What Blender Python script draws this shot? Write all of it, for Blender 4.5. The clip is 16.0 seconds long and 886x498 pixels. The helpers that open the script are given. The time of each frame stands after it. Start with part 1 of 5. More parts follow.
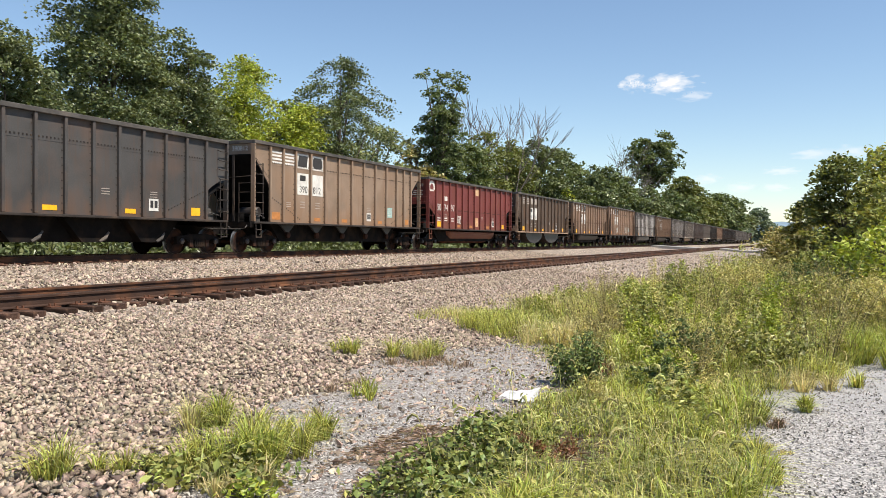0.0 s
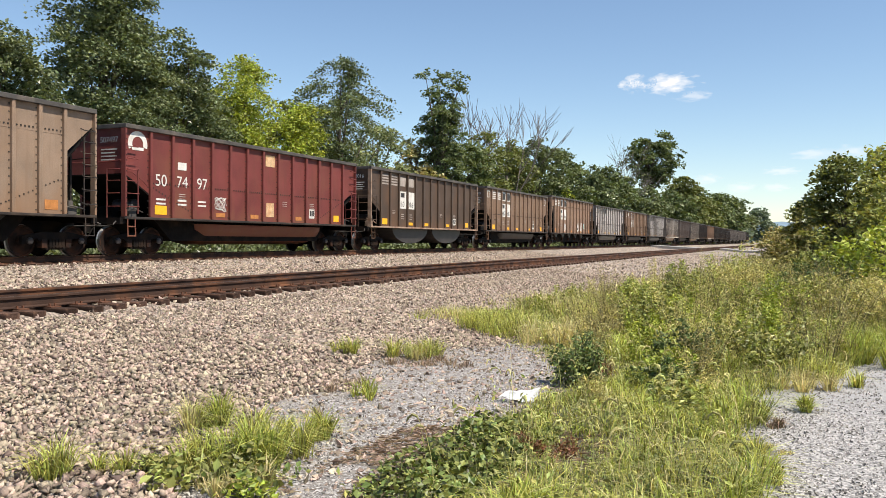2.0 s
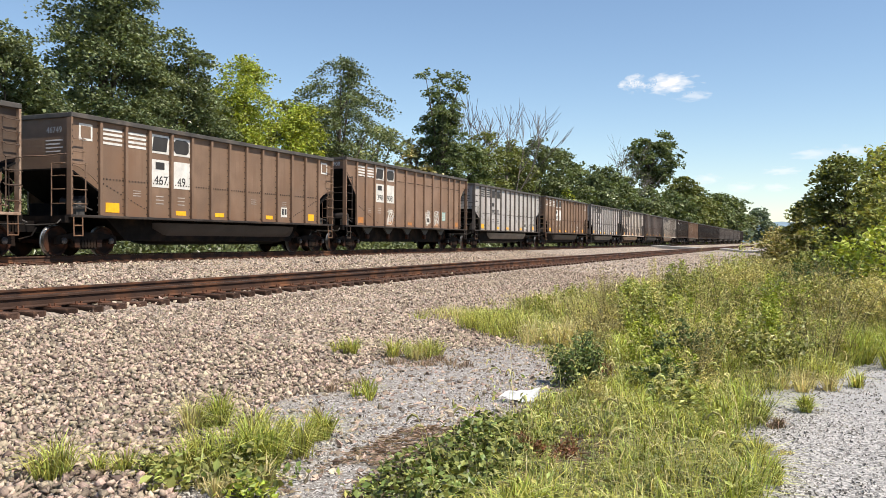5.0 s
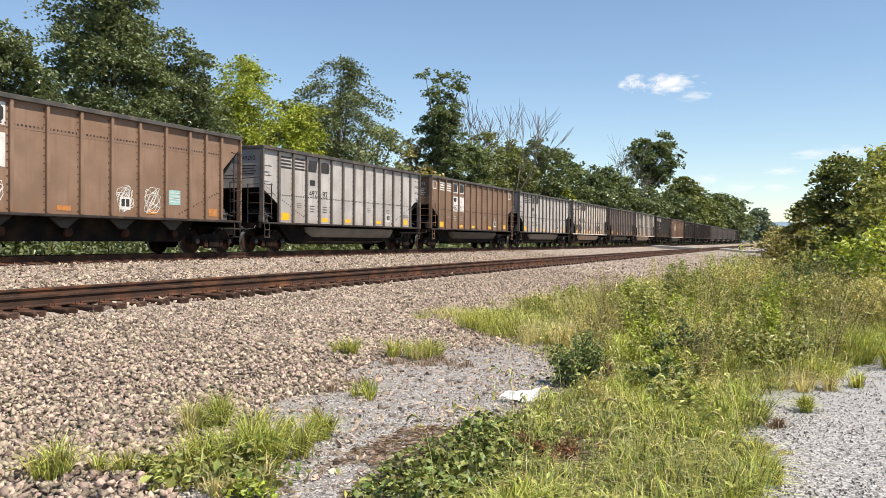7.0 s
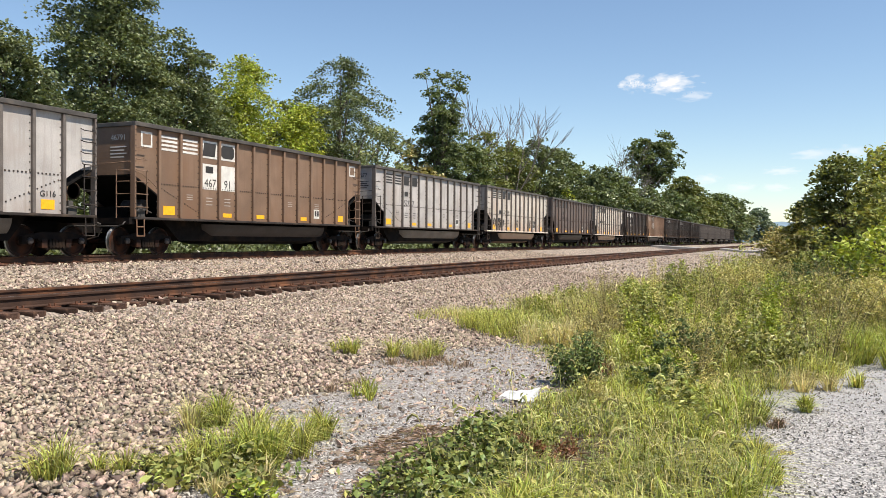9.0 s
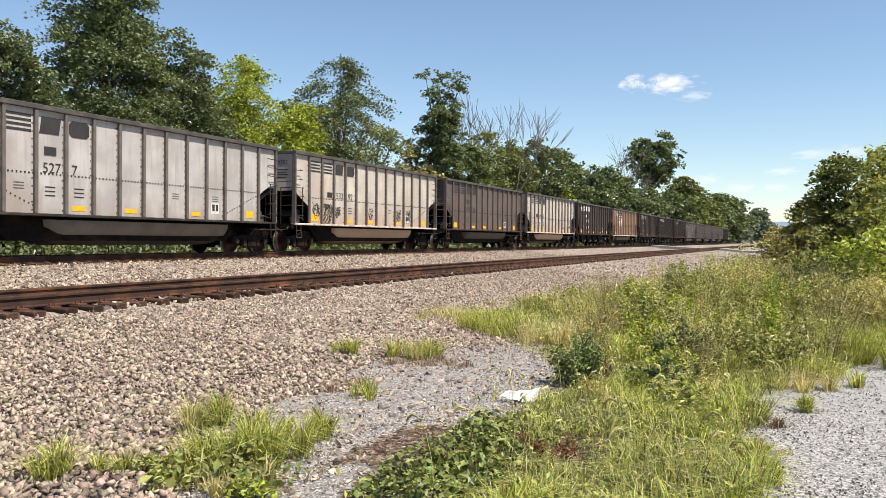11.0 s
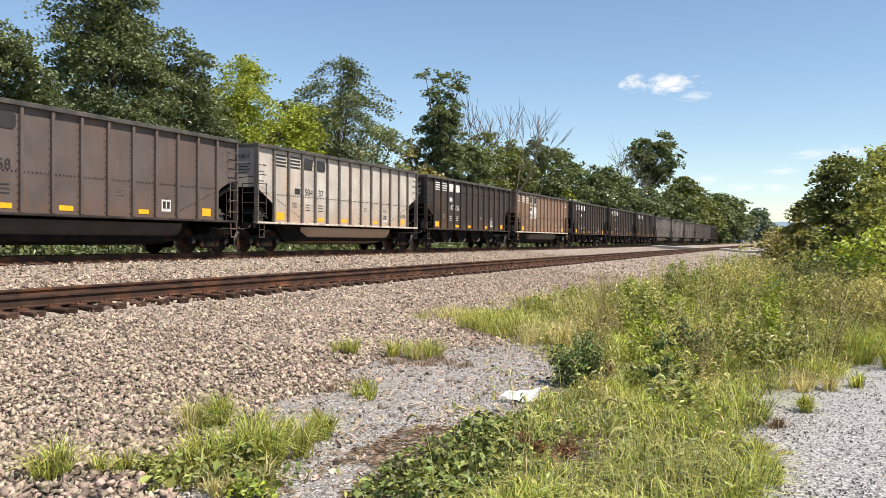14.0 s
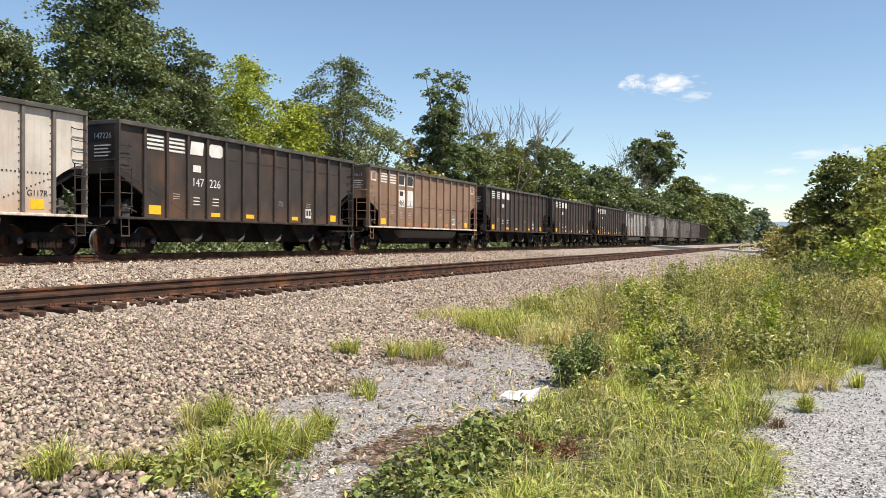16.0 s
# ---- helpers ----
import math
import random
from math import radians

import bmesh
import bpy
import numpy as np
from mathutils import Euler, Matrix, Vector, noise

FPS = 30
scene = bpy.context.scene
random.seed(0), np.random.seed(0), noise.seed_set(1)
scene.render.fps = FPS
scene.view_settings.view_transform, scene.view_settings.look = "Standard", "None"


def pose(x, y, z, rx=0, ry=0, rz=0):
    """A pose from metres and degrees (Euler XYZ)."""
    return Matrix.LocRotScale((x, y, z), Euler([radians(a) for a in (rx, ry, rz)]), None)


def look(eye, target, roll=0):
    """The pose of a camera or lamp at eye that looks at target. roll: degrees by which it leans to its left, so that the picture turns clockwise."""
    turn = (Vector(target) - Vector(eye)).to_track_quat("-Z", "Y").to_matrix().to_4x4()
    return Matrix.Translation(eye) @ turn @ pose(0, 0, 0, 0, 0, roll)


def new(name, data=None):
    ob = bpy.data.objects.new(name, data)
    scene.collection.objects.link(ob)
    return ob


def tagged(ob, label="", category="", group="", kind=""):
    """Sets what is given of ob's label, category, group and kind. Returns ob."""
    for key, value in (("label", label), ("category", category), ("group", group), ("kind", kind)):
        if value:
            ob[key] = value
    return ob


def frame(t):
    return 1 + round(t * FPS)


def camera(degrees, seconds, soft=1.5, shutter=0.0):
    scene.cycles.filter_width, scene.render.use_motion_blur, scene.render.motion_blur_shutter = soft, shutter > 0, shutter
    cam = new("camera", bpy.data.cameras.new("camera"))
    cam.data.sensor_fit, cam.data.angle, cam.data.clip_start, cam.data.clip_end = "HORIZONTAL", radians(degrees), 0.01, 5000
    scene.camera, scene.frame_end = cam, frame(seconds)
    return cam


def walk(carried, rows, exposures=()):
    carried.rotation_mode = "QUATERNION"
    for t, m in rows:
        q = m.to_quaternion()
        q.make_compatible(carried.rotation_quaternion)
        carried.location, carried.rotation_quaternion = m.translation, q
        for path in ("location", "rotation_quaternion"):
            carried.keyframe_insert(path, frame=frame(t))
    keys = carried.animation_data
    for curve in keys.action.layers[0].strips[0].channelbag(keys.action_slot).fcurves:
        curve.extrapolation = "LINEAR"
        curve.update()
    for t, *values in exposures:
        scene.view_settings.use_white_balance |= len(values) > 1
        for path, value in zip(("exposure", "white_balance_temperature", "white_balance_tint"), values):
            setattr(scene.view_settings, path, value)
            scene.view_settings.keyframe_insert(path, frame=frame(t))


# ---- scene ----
cam = camera(57.8, 16.0, soft=0.8)
EYE = pose(21.17, 0.0, 0.575) @ pose(0, 0, 0, 0, 0, 24.02) @ pose(0, 0, 0, 90 - 0.675) @ pose(0, 0, 0, 0, 0, 0.39)
walk(cam, [(0.0, EYE), (16.0, EYE)])

# ---- light ----
world = bpy.data.worlds.new("sky")
scene.world = world
world.use_nodes = True
wn = world.node_tree.nodes
sky = wn.new("ShaderNodeTexSky")
sky.sky_type, sky.sun_disc = "NISHITA", False
sky.sun_elevation, sky.sun_rotation = radians(59), radians(100)
sky.air_density, sky.dust_density, sky.ozone_density = 1.25, 0.0, 2.3
sky.altitude = 1500
wn["Background"].inputs["Strength"].default_value = 0.1
world.node_tree.links.new(sky.outputs[0], wn["Background"].inputs["Color"])
sun_data = bpy.data.lights.new("sun", "SUN")
sun_data.energy, sun_data.angle, sun_data.color = 5.3, radians(0.53), (1.0, 0.93, 0.825)
sun = new("sun", sun_data)
sun.matrix_world = look((math.sin(radians(100)) * math.cos(radians(59)) * 50, math.cos(radians(100)) * math.cos(radians(59)) * 50, math.sin(radians(59)) * 50), (0, 0, 0))
scene.view_settings.exposure = 0.57

V = 11.355          # train speed, m/s
XN, ZN = 9.35, -0.35  # near track: centre line and rail top
RNG = np.random.default_rng(7)


# ---- materials ----
def mat(name, color, rough=0.7, metal=0.0, spread=0.15, scale=6.0, fine=60.0, bump=0.15, second=None, second_amount=0.4, stretch=(1, 1, 1), island=0.0, per_object=0.0, translucent=0.0, streak=None, foot=None, foot_top=2.1, gloss=0.3):
    """A worn surface: a base colour with large and fine variation, an optional second colour in patches, relief by noise."""
    m = bpy.data.materials.new(name)
    m.use_nodes = True
    nt = m.node_tree
    n, l = nt.nodes, nt.links
    b = n["Principled BSDF"]
    b.inputs["Roughness"].default_value = rough
    b.inputs["Metallic"].default_value = metal
    b.inputs["Specular IOR Level"].default_value = gloss
    tc = n.new("ShaderNodeTexCoord")
    mp = n.new("ShaderNodeMapping")
    mp.inputs["Scale"].default_value = stretch
    l.new(tc.outputs["Object"], mp.inputs["Vector"])

    def nz(s, d=4.0):
        t = n.new("ShaderNodeTexNoise")
        t.inputs["Scale"].default_value, t.inputs["Detail"].default_value = s, d
        l.new(mp.outputs[0], t.inputs["Vector"])
        return t.outputs["Fac"]

    def ramp(src, a, b_):
        r = n.new("ShaderNodeMapRange")
        r.inputs[1].default_value, r.inputs[2].default_value = a, b_
        l.new(src, r.inputs[0])
        return r.outputs[0]

    def mix(fac, a, b_, mode="MIX"):
        x = n.new("ShaderNodeMix")
        x.data_type, x.blend_type = "RGBA", mode
        for s, vv in ((x.inputs[0], fac), (x.inputs[6], a), (x.inputs[7], b_)):
            if isinstance(vv, (int, float)):
                s.default_value = vv
            elif isinstance(vv, tuple):
                s.default_value = (*vv, 1)
            else:
                l.new(vv, s)
        return x.outputs[2]

    big, small = nz(scale), nz(fine)
    lo = tuple(c * (1 - spread) for c in color)
    hi = tuple(min(1, c * (1 + spread)) for c in color)
    c = mix(ramp(big, 0.35, 0.65), lo, hi)
    c = mix(spread, c, mix(ramp(small, 0.3, 0.7), tuple(x * 0.45 for x in color), tuple(min(1, x * 1.5) for x in color)))
    if second:
        c = mix(ramp(nz(scale * 0.6, 6.0), 0.62 - second_amount * 0.35, 0.72), c, second)
    if streak:
        st = n.new("ShaderNodeMapping")
        st.inputs["Scale"].default_value = (1.0, 5.0, 0.35)
        l.new(tc.outputs["Object"], st.inputs["Vector"])
        t = n.new("ShaderNodeTexNoise")
        t.inputs["Scale"].default_value, t.inputs["Detail"].default_value = 1.6, 6.0
        l.new(st.outputs[0], t.inputs["Vector"])
        c = mix(ramp(t.outputs["Fac"], 0.5, 0.78), c, streak)
    if foot:
        sp = n.new("ShaderNodeSeparateXYZ")
        l.new(tc.outputs["Object"], sp.inputs[0])
        st = n.new("ShaderNodeMapping")
        st.inputs["Scale"].default_value = (1.0, 1.6, 0.5)
        l.new(tc.outputs["Object"], st.inputs["Vector"])
        t = n.new("ShaderNodeTexNoise")
        t.inputs["Scale"].default_value, t.inputs["Detail"].default_value = 1.5, 7.0
        l.new(st.outputs[0], t.inputs["Vector"])
        k = n.new("ShaderNodeMath")
        k.operation = "MULTIPLY_ADD"
        k.inputs[1].default_value = -2.6
        l.new(t.outputs["Fac"], k.inputs[0])
        l.new(sp.outputs["Z"], k.inputs[2])
        c = mix(ramp(k.outputs[0], foot_top - 1.0, foot_top - 2.3), c, foot)
    if island:
        g = n.new("ShaderNodeNewGeometry")
        hs = n.new("ShaderNodeHueSaturation")
        r = n.new("ShaderNodeMapRange")
        r.inputs[3].default_value, r.inputs[4].default_value = 1 - island, 1 + island
        l.new(g.outputs["Random Per Island"], r.inputs[0])
        l.new(r.outputs[0], hs.inputs["Value"])
        h = n.new("ShaderNodeMapRange")
        h.inputs[3].default_value, h.inputs[4].default_value = 0.5 - island * 0.05, 0.5 + island * 0.05
        w = n.new("ShaderNodeMath")
        w.operation = "FRACT"
        k = n.new("ShaderNodeMath")
        k.operation = "MULTIPLY"
        k.inputs[1].default_value = 7.31
        l.new(g.outputs["Random Per Island"], k.inputs[0])
        l.new(k.outputs[0], w.inputs[0])
        l.new(w.outputs[0], h.inputs[0])
        l.new(h.outputs[0], hs.inputs["Hue"])
        l.new(c, hs.inputs["Color"])
        c = hs.outputs[0]
    if per_object:
        oi = n.new("ShaderNodeObjectInfo")
        hs = n.new("ShaderNodeHueSaturation")
        r = n.new("ShaderNodeMapRange")
        r.inputs[3].default_value, r.inputs[4].default_value = 1 - per_object, 1 + per_object
        l.new(oi.outputs["Random"], r.inputs[0])
        l.new(r.outputs[0], hs.inputs["Value"])
        l.new(c, hs.inputs["Color"])
        c = hs.outputs[0]
    l.new(c, b.inputs["Base Color"])
    if bump:
        bp = n.new("ShaderNodeBump")
        bp.inputs["Strength"].default_value, bp.inputs["Distance"].default_value = bump, 0.02
        l.new(small, bp.inputs["Height"])
        l.new(bp.outputs[0], b.inputs["Normal"])
    if translucent:
        tr = n.new("ShaderNodeBsdfTranslucent")
        l.new(mix(1.0, c, (1.3, 1.25, 0.5), "MULTIPLY"), tr.inputs["Color"])
        ms = n.new("ShaderNodeMixShader")
        ms.inputs[0].default_value = translucent
        l.new(b.outputs[0], ms.inputs[1])
        l.new(tr.outputs[0], ms.inputs[2])
        l.new(ms.outputs[0], n["Material Output"].inputs["Surface"])
    return m


def paint(name, color, rust=(0.16, 0.075, 0.035), amount=0.35, foot_top=1.6):
    return mat(name, color, 0.62, 0.0, 0.2, 0.9, 30, 0.06, second=tuple(0.55 * c + 0.45 * r for c, r in zip(color, rust)), second_amount=amount, streak=tuple(0.68 * c + 0.2 * r for c, r in zip(color, rust)), foot=tuple(0.4 * c + 0.6 * r for c, r in zip(color, rust)), foot_top=foot_top)


PAINT = {
    "charcoal": paint("charcoal_paint", (0.058, 0.054, 0.051)),
    "tan": paint("tan_paint", (0.235, 0.165, 0.115), (0.22, 0.11, 0.05), 0.4, 1.9),
    "red": paint("oxide_red_paint", (0.15, 0.035, 0.03)),
    "umber": paint("umber_paint", (0.072, 0.048, 0.034)),
    "brown": paint("brown_paint", (0.185, 0.117, 0.077)),
    "rust": paint("rusty_brown_paint", (0.215, 0.135, 0.09)),
    "silver": paint("weathered_white_paint", (0.40, 0.37, 0.345), (0.22, 0.14, 0.09), 0.3),
    "cream": paint("dirty_cream_paint", (0.47, 0.42, 0.36), (0.34, 0.18, 0.09), 0.35, 2.1),
    "mauve": paint("mauve_grey_paint", (0.105, 0.082, 0.072)),
    "black": paint("black_paint", (0.037, 0.03, 0.026)),
}
# Near-black base: soot plus the shade below the cars, put into the colour.
M_under = mat("shaded_sooty_steel", (0.010, 0.0085, 0.008), 0.85, 0.0, 0.3, 3, 40, 0.2, second=(0.03, 0.019, 0.013), gloss=0.06)
M_belly = mat("grimy_belly_steel", (0.036, 0.030, 0.028), 0.5, 0.0, 0.2, 1.5, 40, 0.1)
M_palebelly = mat("dusty_grey_belly_steel", (0.15, 0.135, 0.12), 0.5, 0.1, 0.2, 1.5, 40, 0.1)
M_wheel = mat("wheel_steel", (0.02, 0.014, 0.012), 0.8, 0.0, 0.3, 4, 60, 0.1, second=(0.075, 0.03, 0.016), second_amount=0.5, gloss=0.08)
M_tread = mat("polished_wheel_tread", (0.34, 0.33, 0.32), 0.35, 0.9, 0.15, 8, 60, 0.02)
M_chord = mat("dusty_top_chord", (0.065, 0.058, 0.052), 0.75, 0, 0.3, 2, 40, 0.1, second=(0.13, 0.105, 0.085), second_amount=0.3)
M_lip = mat("grimy_sill_lip", (0.034, 0.028, 0.025), 0.75, 0, 0.3, 2, 40, 0.1, second=(0.10, 0.07, 0.05), second_amount=0.35, gloss=0.15)
M_edge = mat("flaking_pale_post_edge", (0.52, 0.45, 0.37), 0.75, 0, 0.3, 5, 40, 0.1, second=(0.13, 0.07, 0.045), second_amount=0.3)
# Coal grime and the shade inside the end openings, both in one colour.
M_inside = mat("shaded_coal_dusted_steel", (0.010, 0.009, 0.0085), 0.9, 0, 0.3, 3, 30, 0.2, gloss=0.06)
M_post = mat("grimy_post_paint", (0.125, 0.105, 0.092), 0.7, 0, 0.25, 2, 40, 0.1)
M_flaked = mat("flaking_rusty_primer", (0.30, 0.21, 0.15), 0.75, 0, 0.3, 3, 40, 0.15, second=(0.16, 0.075, 0.04))
M_white = mat("white_stencil", (0.60, 0.57, 0.52), 0.6, 0, 0.15, 3, 40, 0.0)
M_dark = mat("dark_stencil", (0.035, 0.032, 0.03), 0.6, 0, 0.15, 3, 40, 0.0)
M_faded = mat("faded_stencil", (0.34, 0.29, 0.25), 0.6, 0, 0.2, 3, 40, 0.0)
M_yellow = mat("yellow_reflector", (0.85, 0.40, 0.015), 0.4, 0, 0.1, 6, 60, 0.0)
M_orange = mat("faded_orange_plate", (0.42, 0.17, 0.05), 0.6, 0, 0.2, 6, 60, 0.0)
M_cream = mat("faded_cream_orange_sticker", (0.55, 0.36, 0.2), 0.6, 0, 0.25, 6, 40, 0.0, second=(0.5, 0.2, 0.06))
M_teal = mat("teal_panel", (0.28, 0.45, 0.42), 0.5, 0, 0.1, 6, 60, 0.0)
M_rail = mat("rusty_rail_steel", (0.05, 0.028, 0.02), 0.8, 0.0, 0.25, 3, 50, 0.15, second=(0.15, 0.065, 0.032), second_amount=0.5, gloss=0.15)
M_railtop = mat("worn_rail_head", (0.12, 0.085, 0.065), 0.35, 0.8, 0.2, 4, 60, 0.05)
M_tie = mat("creosoted_tie_wood", (0.052, 0.03, 0.022), 0.85, 0, 0.35, 3, 50, 0.5, second=(0.16, 0.09, 0.06), stretch=(1, 6, 6), per_object=0.4, gloss=0.12)
M_plate = mat("rusty_tie_plate", (0.13, 0.055, 0.03), 0.8, 0.1, 0.25, 8, 60, 0.2)
M_stone = mat("ballast_stone", (0.325, 0.255, 0.195), 0.9, 0, 0.25, 14, 90, 0.4, island=0.6, gloss=0.15)
M_grit = mat("grey_gravel_chips", (0.30, 0.275, 0.25), 0.9, 0, 0.25, 14, 90, 0.3, island=0.65, gloss=0.15)
M_bark = mat("tree_bark", (0.12, 0.095, 0.075), 0.9, 0, 0.3, 3, 25, 0.5, stretch=(1, 1, 0.25))
M_dead = mat("bleached_dead_wood", (0.15, 0.125, 0.105), 0.9, 0, 0.2, 3, 25, 0.4)


def leafmat(name, color, tr=0.22, island=0.5, rough=0.42, plants=0.0):
    return mat(name, color, rough, 0, 0.18, 0.5, 8, 0.0, island=island, translucent=tr, gloss=0.3, per_object=plants)


LEAF = {
    "dark": leafmat("dark_green_leaves", (0.14, 0.166, 0.078), rough=0.36),
    "mid": leafmat("green_leaves", (0.132, 0.162, 0.066)),
    "lime": leafmat("lime_green_leaves", (0.31, 0.35, 0.055)),
    "olive": leafmat("olive_leaves", (0.165, 0.18, 0.055)),
    "pale": leafmat("pale_green_leaves", (0.22, 0.24, 0.10)),
    "ochre": leafmat("yellowing_leaves", (0.36, 0.31, 0.13)),
}
# Brighter copies of the tree leaf greens, with the sunlight painted in.
LEAF["weed"] = leafmat("sunlit_weed_leaves", (0.335, 0.345, 0.11), 0.3, 0.6, plants=0.35)
LEAF["bush"] = leafmat("sunlit_bush_leaves", (0.36, 0.335, 0.13), 0.3, 0.6, plants=0.3)
# Paler, bluer leaves for the farthest trees: the haze is in the colour.
LEAF["haze"] = leafmat("haze_tinted_leaves", (0.15, 0.19, 0.13), 0.2, 0.25)
LEAF["plume"] = leafmat("feathery_straw_green_plumes", (0.56, 0.50, 0.22), 0.3, 0.4, plants=0.25)
LEAF["deep"] = leafmat("deep_green_weed_leaves", (0.145, 0.185, 0.06), 0.2, 0.65, plants=0.3)
LEAF["rust"] = leafmat("rusty_seed_stalks", (0.22, 0.10, 0.05), 0.2, 0.4)
M_grass = leafmat("fresh_grass", (0.42, 0.42, 0.11), 0.28, 0.7)
M_vivid = leafmat("vivid_grass_blades", (0.345, 0.365, 0.08), 0.28, 0.65)
M_seed = leafmat("seeding_yellow_grass", (0.55, 0.48, 0.24), 0.25)
M_foxtail = leafmat("green_straw_foxtail_heads", (0.48, 0.45, 0.19), 0.25)
M_straw = leafmat("dry_straw", (0.31, 0.225, 0.165), 0.2)
M_weed = leafmat("weed_leaves", (0.33, 0.34, 0.10), 0.28, 0.6)
M_stem = mat("green_brown_weed_stem", (0.12, 0.11, 0.05), 0.8, 0, 0.2, 6, 40, 0.0)
M_vine = leafmat("vine_leaves", (0.17, 0.195, 0.055), 0.22, 0.75)


# ---- mesh helpers ----
def part(name, bm, material, parent=None, label=""):
    me = bpy.data.meshes.new(name)
    bm.to_mesh(me)
    bm.free()
    return part_of(name, me, material, parent, label)


def part_of(name, me, material, parent=None, label=""):
    if material and not me.materials:
        me.materials.append(material)
    ob = new(name, me)
    ob.parent = parent
    return tagged(ob, label)


def thing(name, label, category, group="", kind=""):
    return tagged(new(name), label, category, group, kind)


def box(bm, x0, x1, y0, y1, z0, z1):
    vs = [bm.verts.new(c) for c in ((x0, y0, z0), (x1, y0, z0), (x1, y1, z0), (x0, y1, z0), (x0, y0, z1), (x1, y0, z1), (x1, y1, z1), (x0, y1, z1))]
    for f in ((3, 2, 1, 0), (4, 5, 6, 7), (0, 1, 5, 4), (1, 2, 6, 5), (2, 3, 7, 6), (3, 0, 4, 7)):
        bm.faces.new([vs[i] for i in f])


def bevelled(bm, w=0.01, seg=1):
    bmesh.ops.bevel(bm, geom=bm.edges[:], offset=w, segments=seg, affect="EDGES")
    return bm


def prism(bm, outline, axis, a, b):
    """An outline in the two other axes, pushed along axis from a to b."""
    def at(p, s):
        return {"x": (s, p[0], p[1]), "y": (p[0], s, p[1]), "z": (p[0], p[1], s)}[axis]
    lo = [bm.verts.new(at(p, a)) for p in outline]
    hi = [bm.verts.new(at(p, b)) for p in outline]
    bm.faces.new(lo[::-1])
    bm.faces.new(hi)
    for i in range(len(lo)):
        j = (i + 1) % len(lo)
        bm.faces.new((lo[i], lo[j], hi[j], hi[i]))
    bmesh.ops.recalc_face_normals(bm, faces=bm.faces)


def tube(bm, pts, radii, sides=6):
    """A tapered tube through the points."""
    rings = []
    for i, p in enumerate(pts):
        d = (Vector(pts[min(i + 1, len(pts) - 1)]) - Vector(pts[max(i - 1, 0)])).normalized()
        u = d.orthogonal().normalized()
        w = d.cross(u)
        rings.append([bm.verts.new(Vector(p) + (u * math.cos(2 * math.pi * k / sides) + w * math.sin(2 * math.pi * k / sides)) * radii[i]) for k in range(sides)])
    for a, b in zip(rings, rings[1:]):
        for k in range(sides):
            bm.faces.new((a[k], a[(k + 1) % sides], b[(k + 1) % sides], b[k]))
    bm.faces.new(rings[-1])
    bm.faces.new(rings[0][::-1])


def lathe(bm, profile, axis, centre, sides=24):
    """A solid of revolution about an axis along x: profile of (x, radius)."""
    rings = []
    for x, r in profile:
        rings.append([bm.verts.new((centre[0] + x, centre[1] + r * math.cos(2 * math.pi * k / sides), centre[2] + r * math.sin(2 * math.pi * k / sides))) for k in range(sides)])
    for a, b in zip(rings, rings[1:]):
        for k in range(sides):
            bm.faces.new((a[k], a[(k + 1) % sides], b[(k + 1) % sides], b[k]))
    bm.faces.new(rings[0][::-1])
    bm.faces.new(rings[-1])
    bmesh.ops.recalc_face_normals(bm, faces=bm.faces)


def mesh_from(name, verts, counts, index):
    """A mesh from flat numpy arrays: vertices, loop counts per face, loop indices."""
    me = bpy.data.meshes.new(name)
    me.vertices.add(len(verts))
    me.vertices.foreach_set("co", np.asarray(verts, np.float32).ravel())
    me.loops.add(len(index))
    me.loops.foreach_set("vertex_index", np.asarray(index, np.int32))
    me.polygons.add(len(counts))
    me.polygons.foreach_set("loop_start", np.concatenate(([0], np.cumsum(counts)[:-1])).astype(np.int32))
    me.update(calc_edges=True)
    me.validate()
    me.shade_flat()
    return me


def leaf_mesh(name, pts, size, out=None, flat=0.0, long=1.6):
    """Pointed leaves (two triangles folded along the rib) at the points, turned at random."""
    n = len(pts)
    d = RNG.normal(size=(n, 3))
    if out is not None:
        d = d * 0.8 + out * 0.5
    d[:, 2] *= 1 - flat
    d /= np.linalg.norm(d, axis=1, keepdims=True) + 1e-9
    s = RNG.normal(size=(n, 3))
    s[:, 2] *= 1 - flat
    s -= d * np.sum(s * d, axis=1, keepdims=True)
    s /= np.linalg.norm(s, axis=1, keepdims=True) + 1e-9
    up = np.cross(d, s)
    L = (size * RNG.uniform(0.6, 1.35, n))[:, None]
    a = pts - d * L * 0.5
    b = pts + d * L * 0.5
    c = pts + s * L * 0.5 / long + up * L * 0.12
    e = pts - s * L * 0.5 / long + up * L * 0.12
    v = np.stack([a, c, b, e], 1).reshape(-1, 3)
    i = np.arange(n)[:, None] * 4
    idx = np.concatenate([i, i + 1, i + 2, i, i + 2, i + 3], 1).ravel()
    return mesh_from(name, v, np.full(2 * n, 3), idx)


